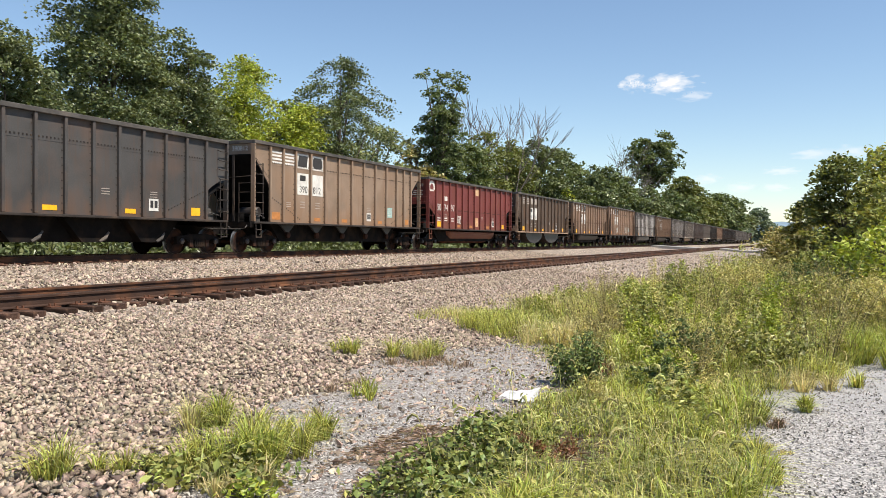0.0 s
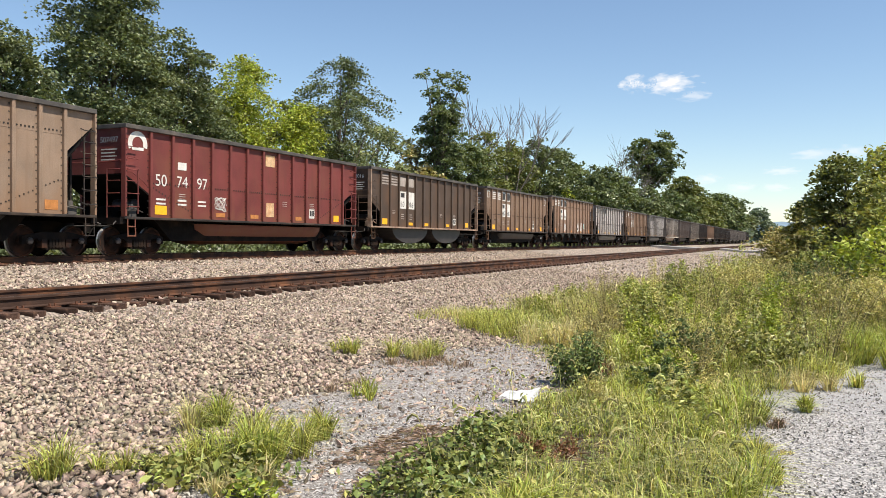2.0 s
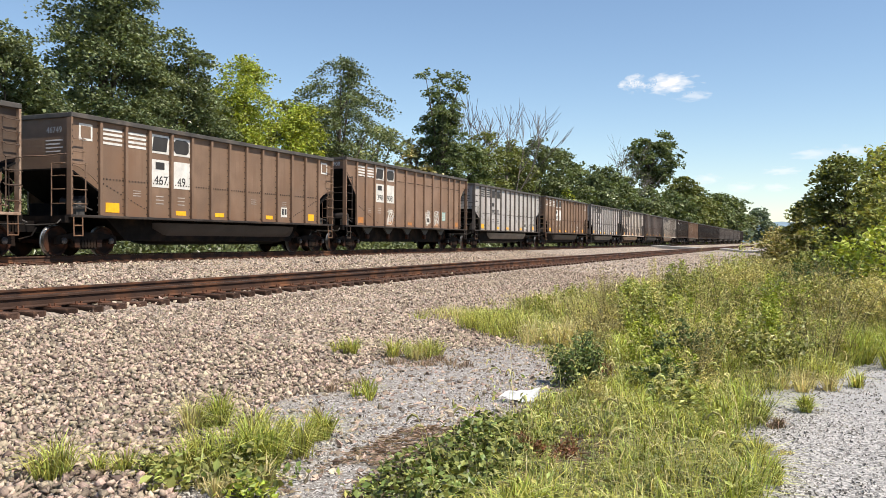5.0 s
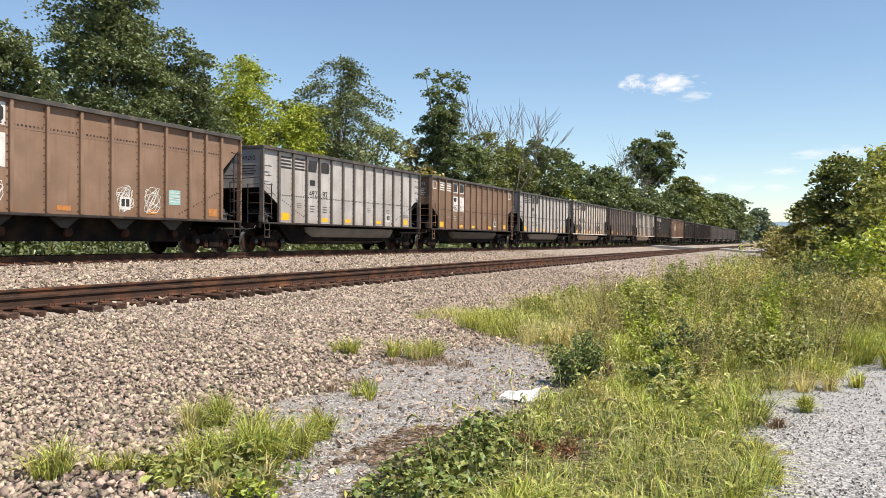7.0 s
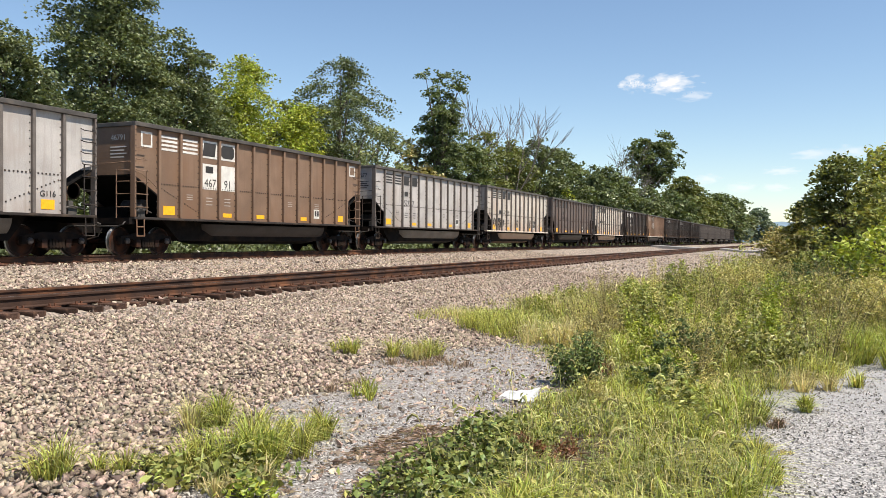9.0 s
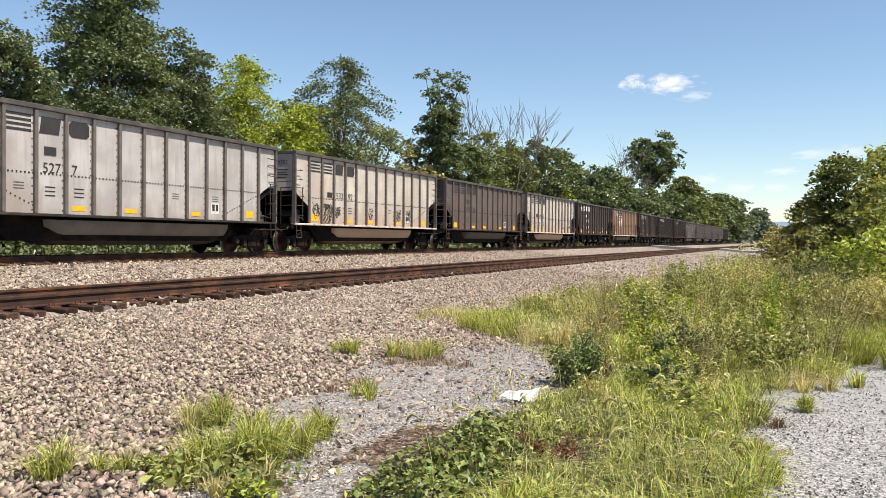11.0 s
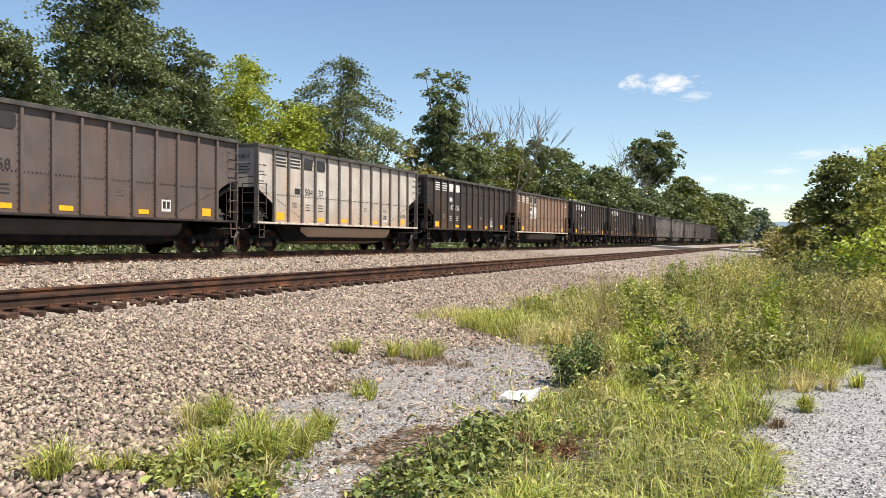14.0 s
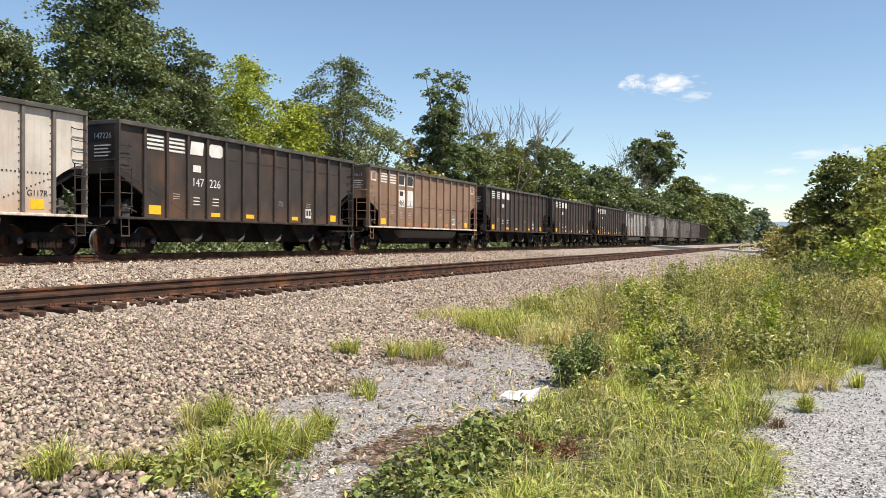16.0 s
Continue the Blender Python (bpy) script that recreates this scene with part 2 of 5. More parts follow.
def blade_mesh(name, base, height, width, lean=0.35, outward=None):
    """Bent grass blades rooted at the points."""
    n = len(base)
    a = RNG.uniform(0, 2 * math.pi, n)
    side = np.stack([np.cos(a), np.sin(a), np.zeros(n)], 1)
    b = a + RNG.uniform(0.6, 2.5, n)
    if outward is not None:
        b = outward + RNG.normal(0, 0.7, n)
    h = (height * RNG.uniform(0.45, 1.2, n))[:, None]
    w = (width * RNG.uniform(0.6, 1.4, n))[:, None]
    bend = np.stack([np.cos(b), np.sin(b), np.zeros(n)], 1) * h * RNG.uniform(0.1, 1, n)[:, None] * lean
    up = np.array([0, 0, 1.0])
    v = np.stack([base - side * w / 2, base + side * w / 2, base + bend * 0.3 + up * h * 0.55 + side * w * 0.4, base + bend * 0.3 + up * h * 0.55 - side * w * 0.4, base + bend * 1.25 + up * h * (0.98 - 0.5 * np.minimum(1.0, np.linalg.norm(bend, axis=1, keepdims=True) / h))], 1).reshape(-1, 3)
    i = np.arange(n)[:, None] * 5
    idx = np.concatenate([i, i + 1, i + 2, i + 3, i + 3, i + 2, i + 4], 1).ravel()
    return mesh_from(name, v, np.tile([4, 3], n), idx)


def stone_mesh(name, pts, size, chips=False, blocks=False):
    """Broken stones: worn blocks close by, uneven flattish octahedra, or tetrahedra for fine chips."""
    n = len(pts)
    if chips:
        base = np.array([(1, 1, 1), (1, -1, -1), (-1, 1, -1), (-1, -1, 1)], float) * 0.75
        f = np.array([(0, 1, 2), (0, 3, 1), (0, 2, 3), (1, 3, 2)])
    elif blocks:
        base = np.array([(-1, -1, -1), (1, -1, -1), (1, 1, -1), (-1, 1, -1), (-1, -1, 1), (1, -1, 1), (1, 1, 1), (-1, 1, 1)], float) * 0.66
        f = np.array([(0, 2, 1), (0, 3, 2), (4, 5, 6), (4, 6, 7), (0, 1, 5), (0, 5, 4), (1, 2, 6), (1, 6, 5), (2, 3, 7), (2, 7, 6), (3, 0, 4), (3, 4, 7)])
    else:
        base = np.array([(1, 0, 0), (-1, 0, 0), (0, 1, 0), (0, -1, 0), (0, 0, 1), (0, 0, -1)], float) * 1.05
        f = np.array([(0, 2, 4), (2, 1, 4), (1, 3, 4), (3, 0, 4), (2, 0, 5), (1, 2, 5), (3, 1, 5), (0, 3, 5)])
    m = len(base)
    v = base[None] * RNG.uniform(0.55, 1.25, (n, m, 1)) + RNG.normal(0, 0.28, (n, m, 3))
    v *= RNG.uniform(0.6, 1.35, (n, 1, 3)) * (1.0 if chips else np.array([1.2, 1.0, 0.72]))
    q = RNG.normal(size=(n, 4))
    if not chips:
        turn = RNG.uniform(0, math.pi, n)
        q = q * 0.4 + np.stack([np.cos(turn), 0 * turn, 0 * turn, np.sin(turn)], 1)
    q /= np.linalg.norm(q, axis=1, keepdims=True)
    w, x, y, z = q.T
    R = np.stack([1 - 2 * (y * y + z * z), 2 * (x * y - z * w), 2 * (x * z + y * w), 2 * (x * y + z * w), 1 - 2 * (x * x + z * z), 2 * (y * z - x * w), 2 * (x * z - y * w), 2 * (y * z + x * w), 1 - 2 * (x * x + y * y)], 1).reshape(n, 3, 3)
    v = np.einsum("nij,nkj->nki", R, v) * (size * RNG.uniform(0.45, 1.35, n))[:, None, None] + pts[:, None]
    idx = (np.arange(n)[:, None, None] * m + f[None]).ravel()
    me = mesh_from(name, v.reshape(-1, 3), np.full(len(f) * n, 3), idx)
    if blocks:
        me.shade_smooth()
    return me


def smooth_noise(x, y, s, seed=0.0):
    return np.array([noise.noise(Vector((a / s + seed, b / s - seed, seed))) for a, b in zip(np.ravel(x), np.ravel(y))]).reshape(np.shape(x))


PROFILE_X = [-4000, -60, -14, -6.5, -3.2, -1.55, 1.55, 3.2, 7.0, 7.75, 10.35, 10.9, 13.2, 15.6, 24.0, 60, 4000]
PROFILE_Z = [-1.0, -1.0, -1.0, -0.9, -0.55, -0.24, -0.24, -0.5, -0.6, -0.6, -0.61, -0.68, -0.86, -1.0, -1.0, -1.0, -1.0]


def ground_z(x, y):
    return np.interp(x, PROFILE_X, PROFILE_Z)


# ---- ground ----
def soil_material():
    """Soil and short growth, with crushed stone along the tracks and a gravelled lot."""
    m = bpy.data.materials.new("ground_cover")
    m.use_nodes = True
    n, l = m.node_tree.nodes, m.node_tree.links
    b = n["Principled BSDF"]
    b.inputs["Roughness"].default_value = 0.95
    tc = n.new("ShaderNodeTexCoord")
    sep = n.new("ShaderNodeSeparateXYZ")
    l.new(tc.outputs["Object"], sep.inputs[0])

    def nz(s, d=5.0, kind="ShaderNodeTexNoise"):
        t = n.new(kind)
        t.inputs["Scale"].default_value = s
        if kind == "ShaderNodeTexNoise":
            t.inputs["Detail"].default_value = d
        l.new(tc.outputs["Object"], t.inputs["Vector"])
        return t

    def op(kind, a, c):
        t = n.new("ShaderNodeMath")
        t.operation = kind
        for s, vv in zip(t.inputs, (a, c)):
            if isinstance(vv, (int, float)):
                s.default_value = vv
            else:
                l.new(vv, s)
        return t.outputs[0]

    def step(src, a, c):
        t = n.new("ShaderNodeMapRange")
        t.interpolation_type = "SMOOTHSTEP"
        t.inputs[1].default_value, t.inputs[2].default_value = a, c
        l.new(src, t.inputs[0])
        return t.outputs[0]

    def mix(f, a, c):
        x = n.new("ShaderNodeMix")
        x.data_type = "RGBA"
        l.new(f, x.inputs[0])
        for s, vv in ((x.inputs[6], a), (x.inputs[7], c)):
            if isinstance(vv, tuple):
                s.default_value = (*vv, 1)
            else:
                l.new(vv, s)
        return x.outputs[2]

    warp = op("MULTIPLY", op("SUBTRACT", nz(0.7).outputs["Fac"], 0.5), 2.6)
    xw = op("ADD", sep.outputs["X"], warp)
    vor = nz(22, kind="ShaderNodeTexVoronoi")
    stones = mix(step(vor.outputs["Color"], 0.15, 0.95), (0.27, 0.215, 0.165), (0.56, 0.45, 0.355))
    stones = mix(step(vor.outputs["Distance"], 0.36, 0.6), stones, (0.13, 0.105, 0.085))
    chips = nz(70, kind="ShaderNodeTexVoronoi")
    grit = mix(step(chips.outputs["Color"], 0.1, 0.95), (0.11, 0.105, 0.10), (0.46, 0.435, 0.41))
    grass = mix(step(nz(1.3).outputs["Fac"], 0.35, 0.65), (0.055, 0.075, 0.022), (0.13, 0.125, 0.045))
    dirt = mix(step(nz(5).outputs["Fac"], 0.35, 0.65), (0.10, 0.086, 0.075), (0.19, 0.168, 0.148))
    dirt = mix(step(chips.outputs["Color"], 0.3, 0.9), dirt, grit)
    c = mix(step(xw, -5.6, -5.0), grass, stones)
    c = mix(step(xw, 15.7, 17.2), c, dirt)
    far = mix(step(sep.outputs["Y"], 15, 24), dirt, grass)
    c = mix(step(xw, 17.4, 18.2), c, far)
    humus = mix(step(nz(9).outputs["Fac"], 0.4, 0.6), (0.035, 0.03, 0.018), (0.10, 0.085, 0.045))
    c = mix(step(xw, 18.7, 19.2), c, mix(step(sep.outputs["Y"], 15, 24), humus, grass))
    packed = mix(step(nz(3).outputs["Fac"], 0.35, 0.65), (0.20, 0.195, 0.19), (0.27, 0.262, 0.255))
    packed = mix(step(nz(160).outputs["Fac"], 0.3, 0.75), packed, (0.34, 0.33, 0.32))
    lot = mix(step(op("ADD", sep.outputs["Y"], warp), 8.0, 9.6), grit, packed)
    c = mix(step(xw, 20.5, 20.9), c, lot)
    edge = op("SUBTRACT", sep.outputs["Y"], op("MULTIPLY", op("SUBTRACT", sep.outputs["X"], 21.0), 2.3))
    c = mix(step(op("ADD", edge, op("MULTIPLY", warp, 0.3)), 9.5, 10.0), c, mix(step(xw, 19.6, 20.2), c, grass))
    l.new(c, b.inputs["Base Color"])
    bp = n.new("ShaderNodeBump")
    bp.inputs["Strength"].default_value, bp.inputs["Distance"].default_value = 0.7, 0.02
    l.new(vor.outputs["Distance"], bp.inputs["Height"])
    l.new(bp.outputs[0], b.inputs["Normal"])
    return m


def build_ground():
    xs = np.concatenate([[-4000, -1500, -500, -150, -60, -30], np.arange(-16, 26, 0.4), [28, 32, 40, 60, 150, 500, 1500, 4000]])
    ys = np.concatenate([[-400, -150, -60, -30], np.arange(-12, 40, 0.5), np.arange(40, 120, 4), [130, 150, 180, 220, 300, 400, 600, 1000, 2000, 4500]])
    X, Y = np.meshgrid(xs, ys)
    Z = ground_z(X, Y)
    near = (np.abs(X) < 40) & (Y < 60) & (Y > -20)
    Z[near] += smooth_noise(X[near], Y[near], 1.7, 3.1) * 0.012
    nx, ny = len(xs), len(ys)
    i = (np.arange(ny - 1)[:, None] * nx + np.arange(nx - 1)[None]).ravel()
    idx = np.stack([i, i + 1, i + 1 + nx, i + nx], 1).ravel()
    me = mesh_from("ground", np.stack([X, Y, Z], -1).reshape(-1, 3), np.full(len(i), 4), idx)
    return tagged(part_of("ground", me, soil_material()), "trackside ground of crushed stone, soil and rough growth", "ground", kind="structure")


build_ground()


def scatter(n, x0, x1, y0, y1, dense=1.0):
    """Points over a stretch of ground, thicker towards low y when dense is above 1."""
    x = RNG.uniform(x0, x1, n)
    y = y0 + (y1 - y0) * RNG.uniform(0, 1, n) ** dense
    return x, y


def build_stones():
    x, y = scatter(112000, 10.75, 18.4, 2.0, 34, 1.75)
    keep = (y > 2.0 + RNG.uniform(0, 1.2, len(y))) & (x + smooth_noise(x, y, 1.5, 1.7) * 0.9 < np.interp(y, [3, 5, 7, 9, 12, 20], [18.0, 17.4, 16.9, 16.6, 16.7, 17.0])) & (x > 21.0 - (y + 4) * 1.15)
    x, y = x[keep], y[keep]
    z = ground_z(x, y) + np.where(y < 9.5, RNG.uniform(-0.02, 0.036, len(x)), RNG.uniform(-0.022, 0.018, len(x)))
    for near in (True, False):
        k = (y < 9.5) == near
        me = stone_mesh("ballast_stones", np.stack([x[k], y[k], z[k]], 1), 0.026 if near else 0.029, blocks=near)
        tagged(part_of("ballast_stones", me, M_stone), "loose grey and beige crushed stone on the shoulder", "ballast", kind="stuff")
    x, y = scatter(16000, 10.75, 17.0, 32, 85, 1.4)
    me = stone_mesh("ballast_stones", np.stack([x, y, ground_z(x, y) + RNG.uniform(-0.045, -0.005, len(x))], 1), 0.055)
    tagged(part_of("ballast_stones", me, M_stone), "crushed stone farther along the shoulder", "ballast", kind="stuff")
    x, y = scatter(26000, 1.4, 10.6, 10, 60, 1.5)
    keep = (np.abs(x - XN) > 0.75)
    x, y = x[keep], y[keep]
    me = stone_mesh("ballast_stones", np.stack([x, y, ground_z(x, y) + RNG.uniform(-0.01, 0.03, len(x))], 1), 0.045)
    tagged(part_of("ballast_stones", me, M_stone), "crushed stone between the two tracks", "ballast", kind="stuff")
    x, y = scatter(9000, 15.8, 19.2, 4, 17)
    me = stone_mesh("loose_stones", np.stack([x, y, ground_z(x, y) + RNG.uniform(-0.012, 0.012, len(x))], 1), 0.023)
    tagged(part_of("loose_stones", me, M_stone), "scattered loose stones on worn gravel", "gravel", kind="stuff")
    x, y = scatter(26000, 15.6, 19.6, 2.4, 14, 1.3)
    xx, yy = scatter(26000, 20.3, 24.0, 3.5, 12, 1.5)
    x, y = np.concatenate([x, xx]), np.concatenate([y, yy])
    me = stone_mesh("gravel_chips", np.stack([x, y, ground_z(x, y) + RNG.uniform(-0.006, 0.008, len(x))], 1), 0.0095, True)
    tagged(part_of("gravel_chips", me, M_grit), "fine grey gravel chips on the lot", "gravel", kind="stuff")


build_stones()


# ---- tracks ----
RAIL = [(-0.075, 0), (0.075, 0), (0.075, 0.012), (0.012, 0.03), (0.009, 0.13), (0.036, 0.14), (0.036, 0.172), (0.026, 0.18), (-0.026, 0.18), (-0.036, 0.172), (-0.036, 0.14), (-0.009, 0.13), (-0.012, 0.03), (-0.075, 0.012)]


def build_track(name, cx, ztop, label):
    track = thing(name, label, "railway track", kind="structure")
    track.location = (cx, 0, ztop)
    for s in (-1, 1):
        bm = bmesh.new()
        prism(bm, [(s * 0.7535 + px, pz - 0.18) for px, pz in RAIL], "y", -120, 900)
        part("rail", bm, M_rail, track, "rust-brown steel rail")
        bm = bmesh.new()
        box(bm, s * 0.7535 - 0.024, s * 0.7535 + 0.024, -120, 900, 0.0005, 0.004)
        part("rail_head", bm, M_railtop, track, "worn running surface")
    bm = bmesh.new()
    box(bm, -1.3, 1.3, -0.115, 0.115, -0.37, -0.192)
    tie = bevelled(bm, 0.012)
    me = bpy.data.meshes.new("tie")
    tie.to_mesh(me)
    tie.free()
    bm = bmesh.new()
    for s in (-1, 1):
        box(bm, s * 0.7535 - 0.19, s * 0.7535 + 0.19, -0.095, 0.095, -0.192, -0.172)
        for dx in (-0.1, 0.1):
            for dy in (-0.05, 0.05):
                box(bm, s * 0.7535 + dx - 0.014, s * 0.7535 + dx + 0.014, dy - 0.014, dy + 0.014, -0.172, -0.13)
    plate = bpy.data.meshes.new("tie_plate")
    bm.to_mesh(plate)
    bm.free()
    rnd = random.Random(5)
    far = bmesh.new()
    for k in range(-6, 500):
        y = k * 0.51
        if k < 210:
            t = part_of("tie", me, M_tie, track)
            t.matrix_basis = pose(rnd.uniform(-0.05, 0.05), y + rnd.uniform(-0.03, 0.03), rnd.uniform(-0.012, 0.004), 0, 0, rnd.uniform(-1, 1))
            p = part_of("tie_plate", plate, M_plate, t)
        else:
            box(far, -1.3, 1.3, y - 0.115, y + 0.115, -0.37, -0.192)
    tagged(part("far_ties", far, M_tie, track), kind="stuff")
    return track


build_track("track_near", XN, ZN, "empty track with rusty rails on weathered wooden ties")
build_track("track_far", 0, 0, "track under the coal train on dark wooden ties")


# ---- coal cars ----
LEN = 14.45


def text_part(name, body, size, material, parent, x, y, z):
    """Stencilled characters on the side that faces the near track."""
    cu = bpy.data.curves.new(name, "FONT")
    cu.body, cu.size, cu.extrude, cu.align_x, cu.align_y = body, size, 0.002, "CENTER", "CENTER"
    cu.materials.append(material)
    ob = new(name, cu)
    ob.parent = parent
    ob.matrix_basis = pose(x, y, z, 90, 0, 90)
    return ob


def truck_part(parent, y):
    truck = new("truck")
    truck.parent = parent
    truck.location = (0, y, 0)
    outline = [(-1.12, 0.36), (-1.12, 0.60), (-0.78, 0.66), (-0.45, 0.72), (0.45, 0.72), (0.78, 0.66), (1.12, 0.60), (1.12, 0.36), (0.92, 0.36), (0.86, 0.52), (0.62, 0.52), (0.34, 0.2), (-0.34, 0.2), (-0.62, 0.52), (-0.86, 0.52), (-0.92, 0.36)]
    for s in (-1, 1):
        bm = bmesh.new()
        prism(bm, outline, "x", s * 0.98, s * 1.12)
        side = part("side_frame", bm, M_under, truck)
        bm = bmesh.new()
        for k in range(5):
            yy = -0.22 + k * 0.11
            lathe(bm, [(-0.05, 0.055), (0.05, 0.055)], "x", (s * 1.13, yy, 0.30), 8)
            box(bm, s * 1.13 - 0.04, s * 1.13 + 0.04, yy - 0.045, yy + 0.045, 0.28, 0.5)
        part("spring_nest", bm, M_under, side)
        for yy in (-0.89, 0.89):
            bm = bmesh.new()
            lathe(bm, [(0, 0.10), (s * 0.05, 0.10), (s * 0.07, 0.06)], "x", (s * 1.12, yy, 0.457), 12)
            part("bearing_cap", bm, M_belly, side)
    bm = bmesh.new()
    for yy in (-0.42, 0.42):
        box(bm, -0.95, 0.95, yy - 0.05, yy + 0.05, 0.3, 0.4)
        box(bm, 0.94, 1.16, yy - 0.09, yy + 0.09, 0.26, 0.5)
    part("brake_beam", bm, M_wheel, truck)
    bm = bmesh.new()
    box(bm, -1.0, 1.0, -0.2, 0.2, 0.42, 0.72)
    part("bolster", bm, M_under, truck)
    for yy in (-0.89, 0.89):
        ax = part_of("wheelset", AXLE, None, truck)
        ax.location = (0, yy, 0.457)
        WHEELSETS.append((ax, yy))
        for s in (-1, 1):
            part_of("wheel", WHEEL[s], M_wheel, ax)
    return truck


WHEELSETS = []
WHEEL = {}
for s in (-1, 1):
    bm = bmesh.new()
    lathe(bm, [(s * 0.665, 0.16), (s * 0.67, 0.40), (s * 0.685, 0.487), (s * 0.71, 0.487), (s * 0.72, 0.46), (s * 0.82, 0.455), (s * 0.82, 0.40), (s * 0.77, 0.37), (s * 0.75, 0.16), (s * 0.83, 0.14), (s * 0.83, 0.0)], "x", (0, 0, 0), 28)
    for face in bm.faces:
        if all(0.45 < math.hypot(v.co.y, v.co.z) < 0.49 for v in face.verts):
            face.material_index = 1
    WHEEL[s] = bpy.data.meshes.new("wheel")
    bm.to_mesh(WHEEL[s])
    bm.free()
    WHEEL[s].materials.append(M_wheel)
    WHEEL[s].materials.append(M_tread)
bm = bmesh.new()
lathe(bm, [(-1.1, 0.075), (1.1, 0.075)], "x", (0, 0, 0), 10)
AXLE = bpy.data.meshes.new("wheelset")
bm.to_mesh(AXLE)
bm.free()
AXLE.materials.append(M_wheel)


ORE_POSTS = [1.11, 2.0, 2.9, 4.05, 5.22, 6.38, 7.55, 8.72, 9.88, 11.05, 12.2, 13.05, 13.89]


def coal_car(kind, color, y0, top, label, letter="white", box_number="", number="", logo=True, chips=True):
    """A gondola or hopper car; its leading end at local y 0, rail tops at z 0."""
    car = thing("coal_car", label, "coal car", "cars of the coal train")
    car.location = (0, y0, 0)
    body = PAINT[color]
    ink = {"white": M_white, "dark": M_dark, "faded": M_faded}[letter]
    pale = color in ("silver", "cream")
    irons, ribs = (M_lip, M_post) if pale else (M_lip if kind == "vee" else body, body)
    S0 = 1.24  # lower edge of the side sheet
    # side sheets with the cut corners at the ends
    cut = 1.15
    ore = kind == "vee" and color in ("tan", "rust")  # the longer hoppers with open slopes at the ends
    L = 15.0 if ore else LEN
    at = ORE_POSTS if ore else [cut + k * (L - 2 * cut) / 12 for k in range(13)]
    foot = 3.9 if ore else 2.62  # lower edge of the end sheet
    for s in (-1, 1):
        bm = bmesh.new()
        o = [(0.04, top - 0.05), (0.04, 2.74), (0.4, 2.66), (0.8, 2.45), (cut, 2.2), (cut, S0), (L - cut, S0), (L - cut, 2.2), (L - 0.8, 2.45), (L - 0.4, 2.66), (L - 0.04, 2.74), (L - 0.04, top - 0.05)]
        if ore:
            o = [(0.04, top - 0.05), (0.04, 3.95), (cut, 2.95), (cut, S0), (L - cut, S0), (L - cut, 2.95), (L - 0.04, 3.95), (L - 0.04, top - 0.05)]
        prism(bm, o, "x", s * 1.48, s * 1.5)
        part("side_sheet", bm, body, car)
    for e, d in ((0.0, 1), (L, -1)):
        bm = bmesh.new()
        prism(bm, [(e + d * 0.06, top - 0.05), (e + d * 0.09, top - 0.05), (e + d * 0.09, foot), (e + d * 0.06, foot)], "x", -1.48, 1.48)
        part("end_sheet", bm, body, car)
        bm = bmesh.new()
        prism(bm, [(e + d * 0.06, foot), (e + d * 0.09, foot), (e + d * 2.4, 1.3), (e + d * 2.37, 1.26), (e + d * 0.06, foot - 0.04)], "x", -1.475, 1.475)
        part("slope_sheet", bm, M_inside, car, "slope sheet, near-black with grime and painted shade")
    bm = bmesh.new()
    box(bm, -1.47, 1.47, 2.3, L - 2.3, 1.26, 1.32)
    part("floor_sheet", bm, M_inside, car)
    # top chord all round
    bm = bmesh.new()
    for s in (-1, 1):
        box(bm, min(s * 1.46, s * 1.63), max(s * 1.46, s * 1.63), 0, L, top - 0.14, top)
    for e in (0.0, L - 0.17):
        box(bm, -1.46, 1.46, e, e + 0.17, top - 0.14, top - 0.002)
    part("top_chord", bevelled(bm, 0.012), M_chord, car, "dusty top chord")
    # side sill and centre sill
    for s in (-1, 1):
        bm = bmesh.new()
        box(bm, min(s * 1.38, s * 1.62), max(s * 1.38, s * 1.62), 0, L, 1.16, 1.24)
        part("side_sill", bevelled(bm, 0.012), M_flaked if kind == "round" else M_edge if kind == "tub" and color in ("cream", "rust") else M_lip, car)
    bm = bmesh.new()
    box(bm, -0.22, 0.22, -0.75, L + 0.75, 0.72, 1.05)
    for e in (0.0, L):
        box(bm, -1.5, 1.5, e - 0.12, e + 0.12, 1.0, 1.2)
    part("centre_sill", bm, M_under, car)
    for e in (0.1, L - 1.7):
        bm = bmesh.new()
        box(bm, -1.37, 1.37, e, e + 1.6, 1.2, 1.24)
        for y in (e + 0.3, e + 1.1):
            box(bm, -0.6, 0.6, y, y + 0.3, 1.24, 1.6)
        part("end_platform", bm, M_inside, car)
    # posts
    posts = len(at)
    gap = (L - 2 * cut) / (posts - 1)
    bm = bmesh.new()
    box(bm, 1.5, 1.6, -0.055, 0.055, S0 + 0.002, top - 0.142)
    post = bpy.data.meshes.new("post")
    bevelled(bm, 0.012).to_mesh(post)
    bm.free()
    post.materials.append(ribs)
    if color in ("brown", "rust", "cream", "tan"):
        # the flaking flange beside each post
        bm = bmesh.new()
        bm.from_mesh(post)
        k = len(bm.faces)
        box(bm, 1.5, 1.514, 0.056, 0.1, S0 + 0.004, top - 0.144)
        bm.faces.ensure_lookup_table()
        for face in bm.faces[k:]:
            face.material_index = 1
        bm.to_mesh(post)
        bm.free()
        post.materials.append(M_edge)
    for k in range(posts):
        for s in (-1, 1):
            p = part_of("post", post, None, car)
            p.matrix_basis = pose(0, at[k], 0) if s > 0 else pose(0, at[k], 0, 0, 0, 180)
    bm = bmesh.new()
